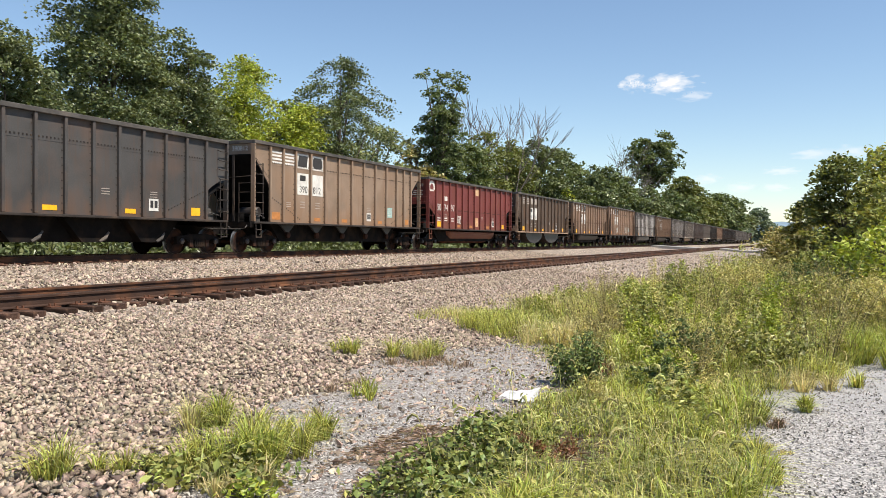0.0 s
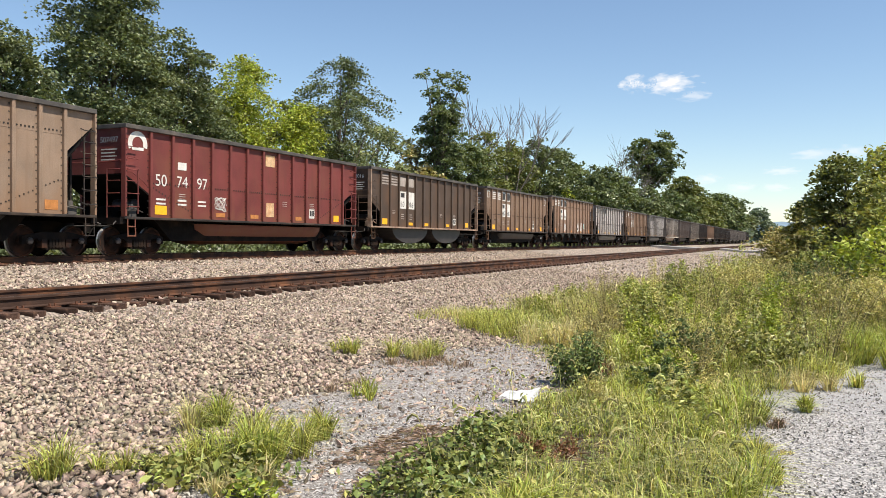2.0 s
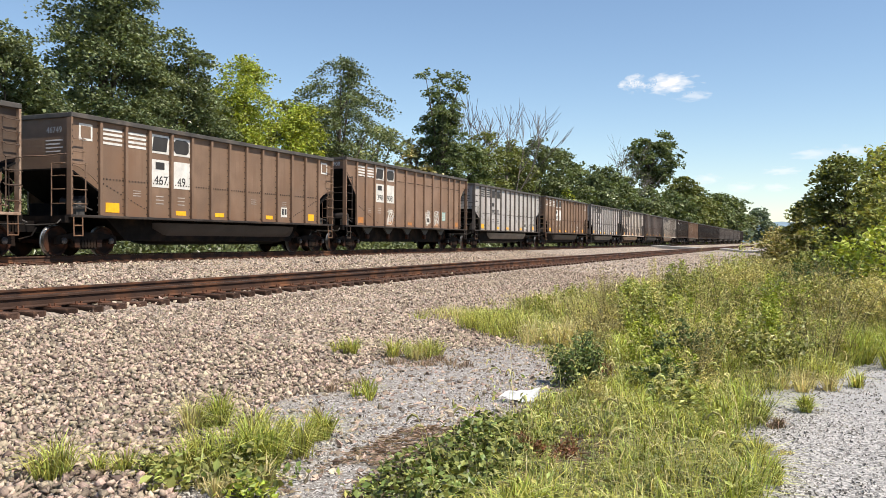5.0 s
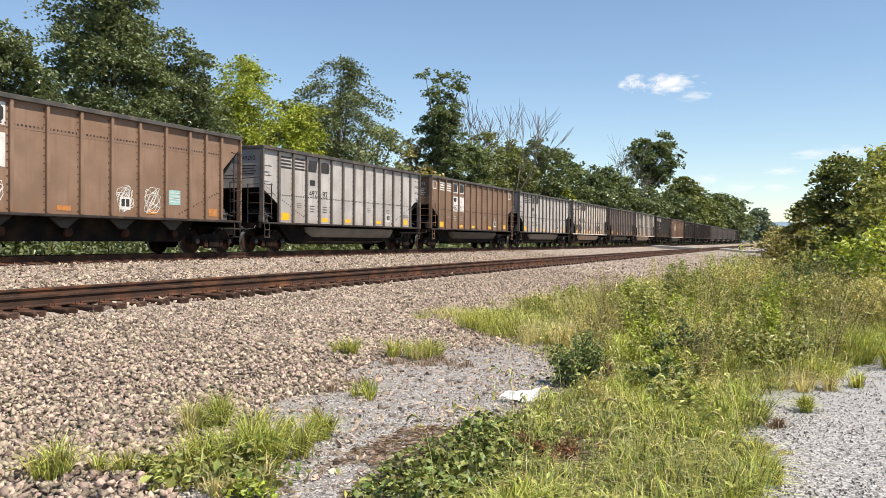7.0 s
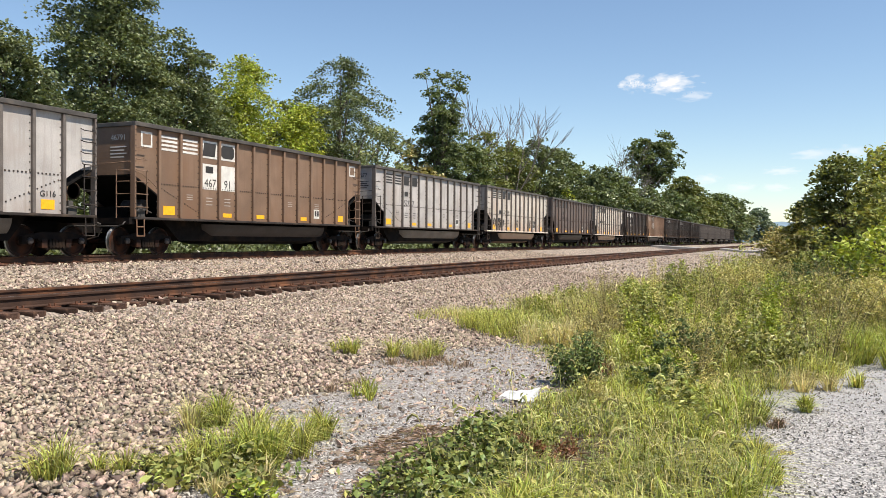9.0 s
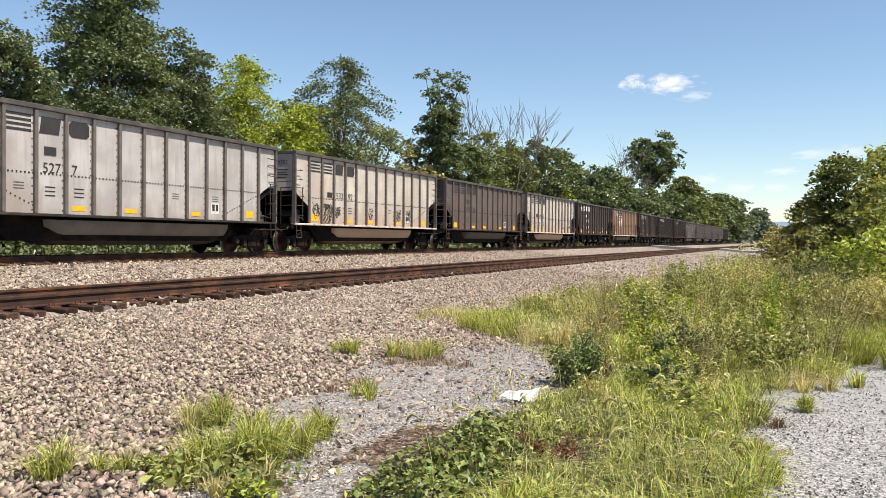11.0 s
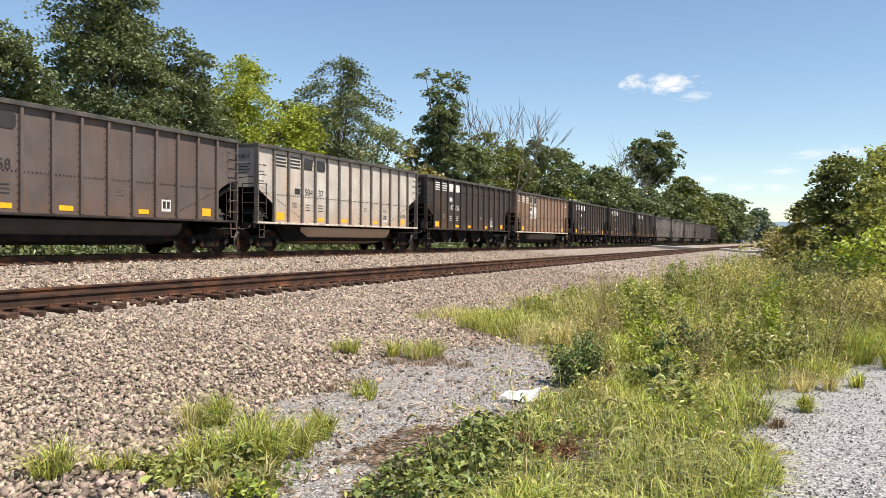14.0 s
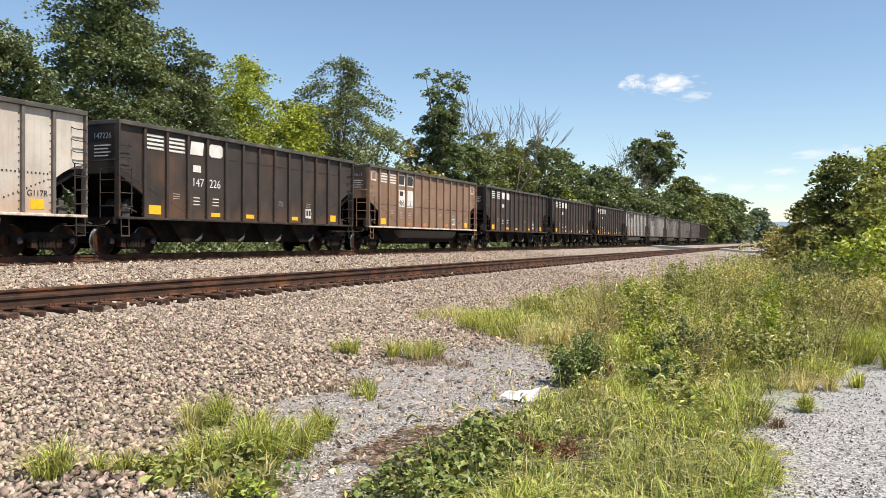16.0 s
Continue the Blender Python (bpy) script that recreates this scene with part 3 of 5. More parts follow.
    box(bm, 1.42, 1.62, 0, 0.075, 1.242, top - 0.142)
    corner = bpy.data.meshes.new("corner_post")
    bevelled(bm, 0.01).to_mesh(corner)
    bm.free()
    corner.materials.append(M_flaked if kind == "round" else ribs)
    for m in (pose(0, 0, 0), pose(0, L, 0, 0, 0, 180), pose(0, 0.075, 0, 0, 0, 180), pose(0, L - 0.075, 0)):
        part_of("corner_post", corner, None, car).matrix_basis = m
    # rivets
    bm = bmesh.new()
    if kind in ("tub", "vee") and y0 < 236:
        for k in range(posts):
            y = at[k]
            for z in np.arange(S0 + 0.1, top - 0.2, 0.22):
                for dy in (-0.085, 0.085):
                    box(bm, 1.5, 1.512, y + dy - 0.017, y + dy + 0.017, z - 0.017, z + 0.017)
        for y in np.arange(cut + 0.15, L - cut, 0.13):
            seam = (2.35,) if kind == "tub" else (top - 0.82,)
            for z in seam:
                box(bm, 1.5, 1.515, y - 0.022, y + 0.022, z, z + 0.046)
        for q in range(15):
            for y in (cut + 0.15 + q * 0.14, L - cut - 0.15 - q * 0.14):
                z = 2.2 - q * 0.058
                box(bm, 1.5, 1.515, y - 0.02, y + 0.02, z, z + 0.042)
        for m in (0, L - 1.15):
            for z in np.arange(1.5, top - 0.2, 0.17):
                box(bm, 1.62, 1.63, (0.038 if m == 0 else L - 0.038) - 0.015, (0.038 if m == 0 else L - 0.038) + 0.015, z - 0.015, z + 0.015)
        tagged(part("rivet", bm, M_lip, car), kind="stuff")
    else:
        bm.free()
    if kind == "vee" and color != "black":
        bm = bmesh.new()
        box(bm, 1.5, 1.506, cut, L - cut, top - 0.9, top - 0.86)
        part("seam_strip", bm, body, car)
    # ladders and grab irons
    for e, d in ((0.0, 1), (L, -1)):
        # side ladder: one stile, rungs bracketed to the corner post, grab irons above, a stirrup below
        bm = bmesh.new()
        ya, yb = e + d * 0.05, e + d * 0.5
        tube(bm, [(1.64, yb, 1.34), (1.64, yb, 2.76)], [0.02, 0.02], 6)
        for z in (1.56, 1.98, 2.38, 2.74):
            tube(bm, [(1.6, ya, z + 0.05), (1.66, ya, z), (1.66, yb + d * 0.04, z), (1.6, yb + d * 0.04, z + 0.05)], [0.016] * 4, 6)
        if ore:
            tube(bm, [(1.64, yb, 2.7), (1.64, yb, 3.55)], [0.025, 0.025], 6)
        part("side_ladder", bm, irons, car)
        for z in ((3.1, 3.48) if d > 0 else (3.08, 3.42, 3.76)):
            bm = bmesh.new()
            tube(bm, [(1.5, ya + d * 0.02, z + 0.06), (1.64, ya + d * 0.02, z), (1.64, yb, z), (1.5, yb, z + 0.06)], [0.016] * 4, 6)
            part("grab_iron", bm, irons, car)
        bm = bmesh.new()
        for y in (e + d * 0.1, e + d * 0.42):
            tube(bm, [(1.6, y, 1.2), (1.62, y, 0.6)], [0.02, 0.02], 6)
        for z in (0.62, 0.92):
            tube(bm, [(1.62, e + d * 0.1, z), (1.62, e + d * 0.42, z)], [0.02, 0.02], 6)
        part("stirrup_step", bm, irons, car)
        bm = bmesh.new()
        tube(bm, [(0.95, e - d * 0.12, 1.2), (0.95, e - d * 0.12, 2.76)], [0.02, 0.02], 6)
        for z in (1.56, 1.98, 2.38, 2.74):
            tube(bm, [(0.93, e - d * 0.12, z), (1.5, e - d * 0.12, z)], [0.016, 0.016], 6)
        part("end_ladder", bm, irons, car)
        bm = bmesh.new()
        tube(bm, [(-1.4, e - d * 0.08, 3.02), (0.6, e - d * 0.08, 2.98), (1.5, e - d * 0.08, 3.02)], [0.018] * 3, 6)
        if ore:
            box(bm, 0.5, 0.58, e + d * 0.02, e + d * 0.08, 1.24, foot)
        part("end_handrail", bm, irons, car)
        bm = bmesh.new()
        tube(bm, [(0, e - d * 0.1, 0.87), (0, e - d * 0.62, 0.87)], [0.09, 0.09], 8)
        box(bm, -0.16, 0.16, e - d * 0.72 - 0.12, e - d * 0.72 + 0.12, 0.72, 1.02)
        part("coupler", bm, M_under, car)
        bm = bmesh.new()
        tube(bm, [(0.3, e - d * 0.1, 0.85), (0.34, e - d * 0.3, 0.6), (0.3, e - d * 0.7, 0.5)], [0.025, 0.025, 0.025], 6)
        part("air_hose", bm, M_under, car)
        bm = bmesh.new()
        box(bm, 1.0, 1.3, e + d * 0.62 - 0.16, e + d * 0.62 + 0.16, 1.24, 1.5)
        box(bm, 1.06, 1.24, e + d * 0.62 - 0.09, e + d * 0.62 + 0.09, 1.5, 1.66)
        tube(bm, [(1.34, e + d * 0.2, 1.42), (1.36, e + d * 0.7, 1.5), (1.3, e + d * 1.05, 1.4)], [0.028] * 3, 6)
        part("brake_valve", bevelled(bm, 0.012), M_flaked if kind == "round" else M_chord, car, "rusty brake valve and pipe")
        bm = bmesh.new()
        tube(bm, [(1.3, e - d * 0.05, 1.12), (1.42, e - d * 0.32, 0.98), (1.2, e - d * 0.36, 0.94), (0.2, e - d * 0.4, 0.92)], [0.022] * 4, 6)
        part("uncoupling_lever", bm, M_chord, car)
    bm = bmesh.new()
    lathe(bm, [(-0.02, 0.28), (0.02, 0.28), (0.02, 0.24), (-0.02, 0.24)], "x", (0, 0, 0), 20)
    bmesh.ops.rotate(bm, verts=bm.verts[:], cent=(0, 0, 0), matrix=Matrix.Rotation(math.pi / 2, 3, "Z"))
    bmesh.ops.translate(bm, verts=bm.verts[:], vec=(-0.9, -0.16, 2.1))
    part("brake_wheel", bm, M_under, car)
    bm = bmesh.new()
    lathe(bm, [(-0.45, 0.16), (-0.4, 0.2), (0.4, 0.2), (0.45, 0.16)], "x", (0.7, 0.9, 1.65), 14)
    part("air_reservoir", bm, M_belly, car)
    # bellies
    if kind == "tub":
        bm = bmesh.new()
        arc = [(1.2 * math.cos(a), 1.08 + 0.76 * math.sin(a)) for a in np.linspace(math.pi, 2 * math.pi, 17)]
        rows = []
        for y, f in ((3.85, 0.02), (3.9, 0.6), (4.4, 0.96), (4.6, 1.0), (7.7, 1.0), (11.5, 1.0), (11.9, 0.96), (12.05, 0.02)):
            rows.append([bm.verts.new((x * (0.8 + 0.2 * f), y, 1.08 + (z - 1.08) * f)) for x, z in arc])
        for a, b in zip(rows, rows[1:]):
            for i in range(len(arc) - 1):
                bm.faces.new((a[i], a[i + 1], b[i + 1], b[i])).smooth = True
        bmesh.ops.recalc_face_normals(bm, faces=bm.faces)
        # Added block between the trucks, near-black for the shade under the floor.
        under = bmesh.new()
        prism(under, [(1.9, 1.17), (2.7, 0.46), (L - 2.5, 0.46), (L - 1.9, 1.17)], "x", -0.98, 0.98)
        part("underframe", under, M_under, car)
        part("belly", bm, body if color in ("red", "cream") else M_palebelly if pale else M_belly, car, "rounded grimy belly")
    elif kind == "round":
        for ya, yb in ((2.9, 7.3), (7.9, 12.2)):
            bm = bmesh.new()
            c, h = (ya + yb) / 2, (yb - ya) / 2
            prism(bm, [(c + h * math.cos(a), 1.17 + 0.82 * math.sin(a)) for a in np.linspace(math.pi, 2 * math.pi, 22)], "x", -1.3, 1.3)
            part("belly", bm, M_belly, car, "rounded grimy belly")
    else:
        # Plain added block; its steel carries the underbody shade in its colour.
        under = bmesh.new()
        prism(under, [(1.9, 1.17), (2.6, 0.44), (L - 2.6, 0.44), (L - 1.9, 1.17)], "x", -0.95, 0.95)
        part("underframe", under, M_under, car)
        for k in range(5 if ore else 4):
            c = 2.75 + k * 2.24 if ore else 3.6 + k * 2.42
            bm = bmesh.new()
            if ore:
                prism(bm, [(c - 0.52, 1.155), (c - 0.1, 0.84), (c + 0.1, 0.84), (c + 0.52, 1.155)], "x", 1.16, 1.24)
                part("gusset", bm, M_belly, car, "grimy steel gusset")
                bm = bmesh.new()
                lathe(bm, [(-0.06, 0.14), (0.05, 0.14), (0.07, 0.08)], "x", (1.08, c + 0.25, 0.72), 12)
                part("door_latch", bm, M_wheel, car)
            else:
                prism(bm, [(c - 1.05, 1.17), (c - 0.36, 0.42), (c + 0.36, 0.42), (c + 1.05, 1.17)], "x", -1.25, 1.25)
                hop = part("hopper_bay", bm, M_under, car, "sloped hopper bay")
                bm = bmesh.new()
                tube(bm, [(1.27, c + 0.3, 0.44), (1.3, c + 0.5, 0.56), (1.27, c + 0.66, 0.74)], [0.045, 0.06, 0.03], 6)
                part("door_latch", bm, M_chord, hop)
    for y in (1.05, L - 1.05):
        truck_part(car, y)
    # stencils on the near side
    def plate(name, y, z, w, h, material, x=1.503):
        bm = bmesh.new()
        box(bm, x, x + 0.006, y - w / 2, y + w / 2, z - h / 2, z + h / 2)
        return part(name, bm, material, car)

    bay = lambda k: float(np.interp(k + 0.5, range(posts), at))
    if logo:
        hi = top - 0.55
        for k in (0, 1):
            for r in range(4):
                plate("stripe", bay(k), hi + 0.21 - r * 0.14, gap * 0.76, 0.075, ink)
        light = M_white if letter == "white" else M_dark
        back = box_number == "panel"
        for k, side in ((2, 1), (3, -1)):
            if back:
                if letter != "faded":
                    plate("logo_panel", bay(k), hi, gap * 0.84, 0.62, M_white)
                plate("number_panel", bay(k), hi - 0.98, gap * 0.84, 0.92, M_white)
            bm = bmesh.new()
            w, h, x = gap * 0.36, 0.24, 1.511
            shape = [(-w, -h), (w * 0.8, -h), (w, h), (-w * 0.8, h)] if side > 0 else [(-w, -h * 0.6), (-w * 0.7, -h), (w * 0.7, -h), (w, -h * 0.6), (w, h * 0.6), (w * 0.7, h), (-w * 0.7, h), (-w, h * 0.6)]
            prism(bm, [(bay(k) + p, hi + q) for p, q in shape], "x", x, x + 0.003)
            part("logo_shape", bm, M_dark if back and letter != "faded" else ink, car)
        num_ink = M_dark if back else ink
        plate("initials_bar", bay(1) + 0.2 if color == "cream" else bay(2), hi - (1.2 if color == "cream" else 0.72), gap * 0.4, 0.24, num_ink, 1.511)
        if number:
            text_part("number", number[:3], 0.42, num_ink, car, 1.513, bay(2) + 0.05, hi - 1.22)
            text_part("number", number[3:], 0.42, num_ink, car, 1.513, bay(3) - 0.05, hi - 1.22)
        for k, z in ((2, hi - 1.75), (3, hi - 1.75)):
            for r in range(3):
                plate("text_bar", bay(k), z - r * 0.12, gap * 0.34, 0.034, ink if not back else M_faded)
    e_ink = M_white if letter != "dark" else M_dark
    if number.strip():
        ob = text_part("end_number", number.replace(" ", ""), 0.26, e_ink, car, 0, 0, 0)
        ob.matrix_basis = pose(0.85, 0.055, top - (0.33 if ore else 0.5), 90, 0, 0)
    for r in range(0 if ore else 4):
        bm = bmesh.new()
        box(bm, 0.5, 1.2 - 0.1 * (r % 2), 0.054, 0.058, top - 0.82 - r * 0.11, top - 0.78 - r * 0.11)
        part("text_bar", bm, e_ink, car)
    if kind == "tub" and color in ("brown", "rust"):
        for y in (0.62, L - 0.62):
            plate("placard_frame", y, top - 0.52, 0.5, 0.5, M_white)
            plate("placard", y, top - 0.52, 0.36, 0.36, body, 1.51)
    if color == "red":
        bm = bmesh.new()
        arc = [(0.62 + 0.42 * math.cos(q), top - 0.6 + 0.42 * math.sin(q)) for q in np.linspace(-0.3, 3.6, 14)]
        inner = [(0.62 + 0.24 * math.cos(q), top - 0.6 + 0.24 * math.sin(q)) for q in np.linspace(3.6, -0.3, 14)]
        prism(bm, arc + inner, "x", 1.503, 1.509)
        part("round_logo_shape", bm, M_white, car)
        plate("logo_bar", 0.62, top - 0.75, 0.5, 0.1, M_white)
        plate("initials_bar", bay(1), top - 1.15, 0.42, 0.26, M_white)
        for k in range(3):
            text_part("number", number[2 * k:2 * k + 2], 0.56, M_white, car, 1.513, bay(k), top - 1.72)
            for r in range(2):
                plate("text_bar", bay(k), 1.86 - r * 0.14, gap * 0.42, 0.06, M_white)
        bm = bmesh.new()
        tube(bm, [(1.506, bay(3) + 0.24 * math.cos(i * 0.6) + 0.1 * math.cos(i * 1.1), 1.78 + 0.2 * math.sin(i * 0.52) + 0.1 * math.sin(i * 1.0)) for i in range(56)], [0.014] * 56, 4)
        part("scrawl", bm, M_white, car, "white painted scrawl")
        plate("orange_plate", bay(6), top - 0.5, 0.6, 0.46, M_cream)
        plate("orange_plate", bay(6), 1.72, 0.5, 0.56, M_cream)
    if color in ("tan", "rust") and kind == "vee":
        plate("teal_panel", bay(8.9), 1.95, 0.55, 0.5, M_teal)
        for r in range(4):
            plate("text_bar", bay(8.9), 2.1 - r * 0.1, 0.45, 0.03, M_white, 1.51)
    if label.endswith("scrawls") or label.startswith("dirty cream"):
        rnd = random.Random(int(y0))
        for q, size, turns in ((0.1, 0.3, 16), (1.0, 0.46, 34), (1.9, 0.24, 14), (5, 0.26, 12), (8, 0.3, 14), (9.1, 0.32, 18)) if color == "cream" else ((3, 0.4, 24), (7, 0.38, 22), (8, 0.38, 22)):
            bm = bmesh.new()
            fa, fb = rnd.uniform(0.5, 0.7), rnd.uniform(0.75, 1.0)
            pts = [(1.506, bay(q) + size * (0.68 * math.cos(i * fa + q) + 0.32 * math.cos(i * fb)), 1.8 + size * (0.85 * math.sin(i * fa * 0.87) + 0.35 * math.sin(i * fb + 1))) for i in range(turns * 3)]
            tube(bm, pts, [0.012] * len(pts), 4)
            part("scrawl", bm, M_white if color == "rust" else M_dark, car, "painted scrawl")
    for k, w, h in ((0, 0.55, 0.3), (3, 0.5, 0.15), (5, 0.5, 0.15), (8, 0.45, 0.15), (posts - 2, 0.45, 0.28)):
        if chips:
            plate("reflector", bay(k), 1.42 if h < 0.2 else 1.5, min(w, gap * 0.7), h, M_orange if color in ("tan", "red", "rust") and (ore or h < 0.2) else M_yellow)
    code = {"492 92": "G116", "504 37": "G117R"}.get(number.strip())
    if code:
        text_part("shop_code", code, 0.24, M_dark, car, 1.513, bay(posts - 2), 1.8)
    data = 7 if ore else 9
    plate("data_panel", bay(data), 1.66, gap * 0.42, 0.4, M_white)
    for dy in (-0.09, 0.1):
        plate("data_mark", bay(data) + dy, 1.68, gap * 0.13, 0.24, M_dark, 1.51)
    for k in (1, 7, 9):
        for r in range(3):
            plate("text_bar", bay(k), 2.08 - r * 0.08, gap * 0.32, 0.024, M_faded if letter != "dark" else M_post)
    return car


CARS = [
    # kind, paint, start, top, label, letter, panel, number
    ("vee", "charcoal", 9.70, 4.22, "charcoal grey steel hopper car with ribbed sides", "white", "", ""),
    ("vee", "tan", 25.72, 4.45, "tan brown ribbed hopper car with white number panel", "white", "panel", "390812"),
    ("tub", "red", 41.85, 4.20, "oxide red ribbed gondola with white stencils", "white", "", "507497"),
    ("round", "umber", 57.75, 4.22, "dark brown gondola with two rounded bellies", "faded", "panel", "10 016"),
    ("tub", "brown", 73.84, 4.25, "brown riveted gondola with white number panel", "white", "panel", "467 49"),
    ("vee", "rust", 89.42, 4.45, "reddish brown hopper car with painted scrawls", "white", "panel", "390908"),
    ("tub", "silver", 105.76, 4.30, "weathered white gondola with dark stripes", "dark", "", "492 92"),
    ("tub", "brown", 121.72, 4.32, "brown riveted gondola with a white number panel", "white", "panel", "467 91"),
    ("tub", "silver", 137.66, 4.30, "weathered white ribbed gondola", "dark", "", "5277  "),
    ("tub", "cream", 153.41, 4.32, "dirty cream gondola with dark stencils", "dark", "", "533 92"),
    ("tub", "mauve", 169.24, 4.30, "mauve grey gondola with dark worn stencils", "dark", "", "495 58"),
    ("tub", "cream", 184.90, 4.34, "cream gondola with rust stains along its foot", "dark", "", "504 37"),
    ("vee", "black", 200.55, 4.30, "black hopper car with white stencils", "white", "", "147226"),
    ("tub", "rust", 216.57, 4.30, "rusty brown gondola with white number panel", "white", "panel", "466 11"),
    ("vee", "black", 232.69, 4.30, "black hopper car in dull paint", "white", "", ""),
    ("vee", "black", 248.60, 4.28, "black hopper car in dull paint", "white", "", ""),
    ("vee", "black", 264.60, 4.28, "black hopper car in dull paint", "white", "", ""),
    ("tub", "silver", 280.60, 4.28, "weathered white ribbed gondola", "dark", "", ""),
    ("tub", "silver", 296.60, 4.28, "weathered white ribbed gondola", "dark", "", ""),
    ("tub", "silver", 312.60, 4.28, "weathered white ribbed gondola", "dark", "", ""),
    ("tub", "silver", 328.60, 4.28, "weathered white ribbed gondola", "dark", "", ""),
    ("tub", "silver", 344.60, 4.28, "weathered white ribbed gondola", "dark", "", ""),
    ("vee", "black", 360.60, 4.28, "black hopper car at the end of the train", "white", "", ""),
]
TRAIN = []
for kind, color, y0, top, label, letter, panel, number in CARS:
    TRAIN.append((coal_car(kind, color, y0, top, label, letter=letter, box_number=panel, number=number.ljust(6) if number else "", logo=color != "red"), y0))


# ---- trees ----
def tree_thing(x, y, height, radius, base, leaf, label, leaves=9000, size=0.28, clumps=34, trunk=0.2, seed=1, name="tree", lean=0.0, shape=None):
    """A tree: trunk with limbs to each clump, and a crown of leaves around the clumps."""
    rnd = np.random.default_rng(seed)
    z0 = float(ground_z(x, y)) - 0.05
    t = thing(name, label, "tree", "trees behind the train")
    t.location = (x, y, z0)
    clumps = int(clumps * 2.0)
    cz, ch = (base + height) / 2, (height - base) / 2
    u = rnd.normal(size=(clumps, 3))
    u /= np.linalg.norm(u, axis=1, keepdims=True)
    r = rnd.uniform(0.12, 1.0, clumps) ** 0.45
    c = u * r[:, None]
    cr = rnd.uniform(0.09, 0.24, clumps) * radius + 0.14
    if shape is not None:
        k = np.interp(c[:, 2] * 0.5 + 0.5, np.linspace(0, 1, len(shape)), [s[0] for s in shape])
        c[:, :2] *= k[:, None]
        c[:, 1] += np.interp(c[:, 2] * 0.5 + 0.5, np.linspace(0, 1, len(shape)), [s[1] for s in shape])
    else:
        c[:, :2] *= 1.08 - 0.38 * np.clip(c[:, 2:3], -0.3, 1)
    c = c * np.array([radius, radius, ch * 1.06]) + np.array([0, 0, cz])
    c[:, 2] = np.minimum(c[:, 2], height - cr * 0.45)
    c[:, 0] += lean * (c[:, 2] - base) / height
    bm = bmesh.new()
    top = Vector((lean * 0.7, 0, height * 0.82))
    mid = [(0, 0, 0), (0.1, -0.05, base * 0.5), (lean * 0.2, 0.1, base), (lean * 0.5, -0.1, (base + height) / 2), tuple(top)]
    tube(bm, mid, [trunk * 1.3, trunk, trunk * 0.85, trunk * 0.5, 0.04], 8)
    for p in c[: min(clumps, 26)]:
        a = rnd.uniform(0.35, 0.75)
        s0 = Vector((lean * 0.3 * a, 0, min(base * 0.7 + (p[2] - base * 0.7) * a, height * 0.8)))
        e = Vector(p)
        m = s0.lerp(e, 0.5) + Vector(rnd.normal(0, 0.15, 3)) * radius * 0.3
        tube(bm, [s0, m, e], [trunk * 0.36, trunk * 0.2, 0.02], 5)
    part("trunk", bm, M_bark, t)
    # drooping sprays round every clump, leaves spread flat in each spray
    per = 7
    home = np.repeat(np.arange(clumps), per)
    d = rnd.normal(size=(len(home), 3)) * np.array([1.0, 1.0, 0.75])
    d /= np.linalg.norm(d, axis=1, keepdims=True)
    sc = c[home] + d * (cr[home] * rnd.uniform(0.45, 1.05, len(home)))[:, None]
    sc[:, 2] = np.minimum(sc[:, 2], height)
    way = sc * np.array([1, 1, 0]) + rnd.normal(0, 0.25, sc.shape) * radius
    way[:, 2] = 0
    way /= np.linalg.norm(way, axis=1, keepdims=True) + 1e-9
    across = np.stack([-way[:, 1], way[:, 0], 0 * way[:, 0]], 1)
    rs = cr[home] * rnd.uniform(0.4, 0.85, len(home))
    k = rnd.choice(len(home), leaves, p=rs ** 2 / np.sum(rs ** 2))
    g = np.clip(rnd.normal(size=(leaves, 3)), -1.7, 1.7)
    q = sc[k] + (way[k] * g[:, :1] * 0.75 + across[k] * g[:, 1:2] * 0.5 + np.array([0, 0, 1.0]) * (g[:, 2:] * 0.2 - 0.3 * g[:, :1])) * rs[k][:, None]
    q[:, 2] = np.maximum(q[:, 2], 0.05)
    part_of("crown", leaf_mesh("crown", q, size, way[k], flat=0.5), LEAF[leaf], t)
    return t


def dead_tree(x, y, height, spread, seed, label):
    rnd = random.Random(seed)
    t = thing("dead_tree", label, "dead tree", "trees behind the train")
    t.location = (x, y, float(ground_z(x, y)) - 0.05)
    bm = bmesh.new()

    def grow(p, d, length, r, depth):
        q = p + d * length
        m = p.lerp(q, 0.5) + Vector((rnd.uniform(-1, 1), rnd.uniform(-1, 1), 0)) * length * 0.05
        tube(bm, [p, m, q], [r, r * 0.8, r * 0.6], 5)
        if depth:
            for k in range(3):
                e = (d + Vector((rnd.uniform(-1, 1), rnd.uniform(-1, 1), rnd.uniform(0.0, 0.5))) * spread * 1.5).normalized()
                grow(p.lerp(q, rnd.uniform(0.6, 1.0)), e, length * rnd.uniform(0.6, 0.85), max(r * 0.5, height * 0.0016), depth - 1)

    for k in range(3):
        grow(Vector((0, k * 0.7 - 1.0, 0)), Vector((rnd.uniform(-0.2, 0.2), (k - 1.0) * 0.3, 1)).normalized(), height * 0.41, height * 0.011, 4)
    part("limb", bm, M_dead, t, "bleached bare branches")
    return t


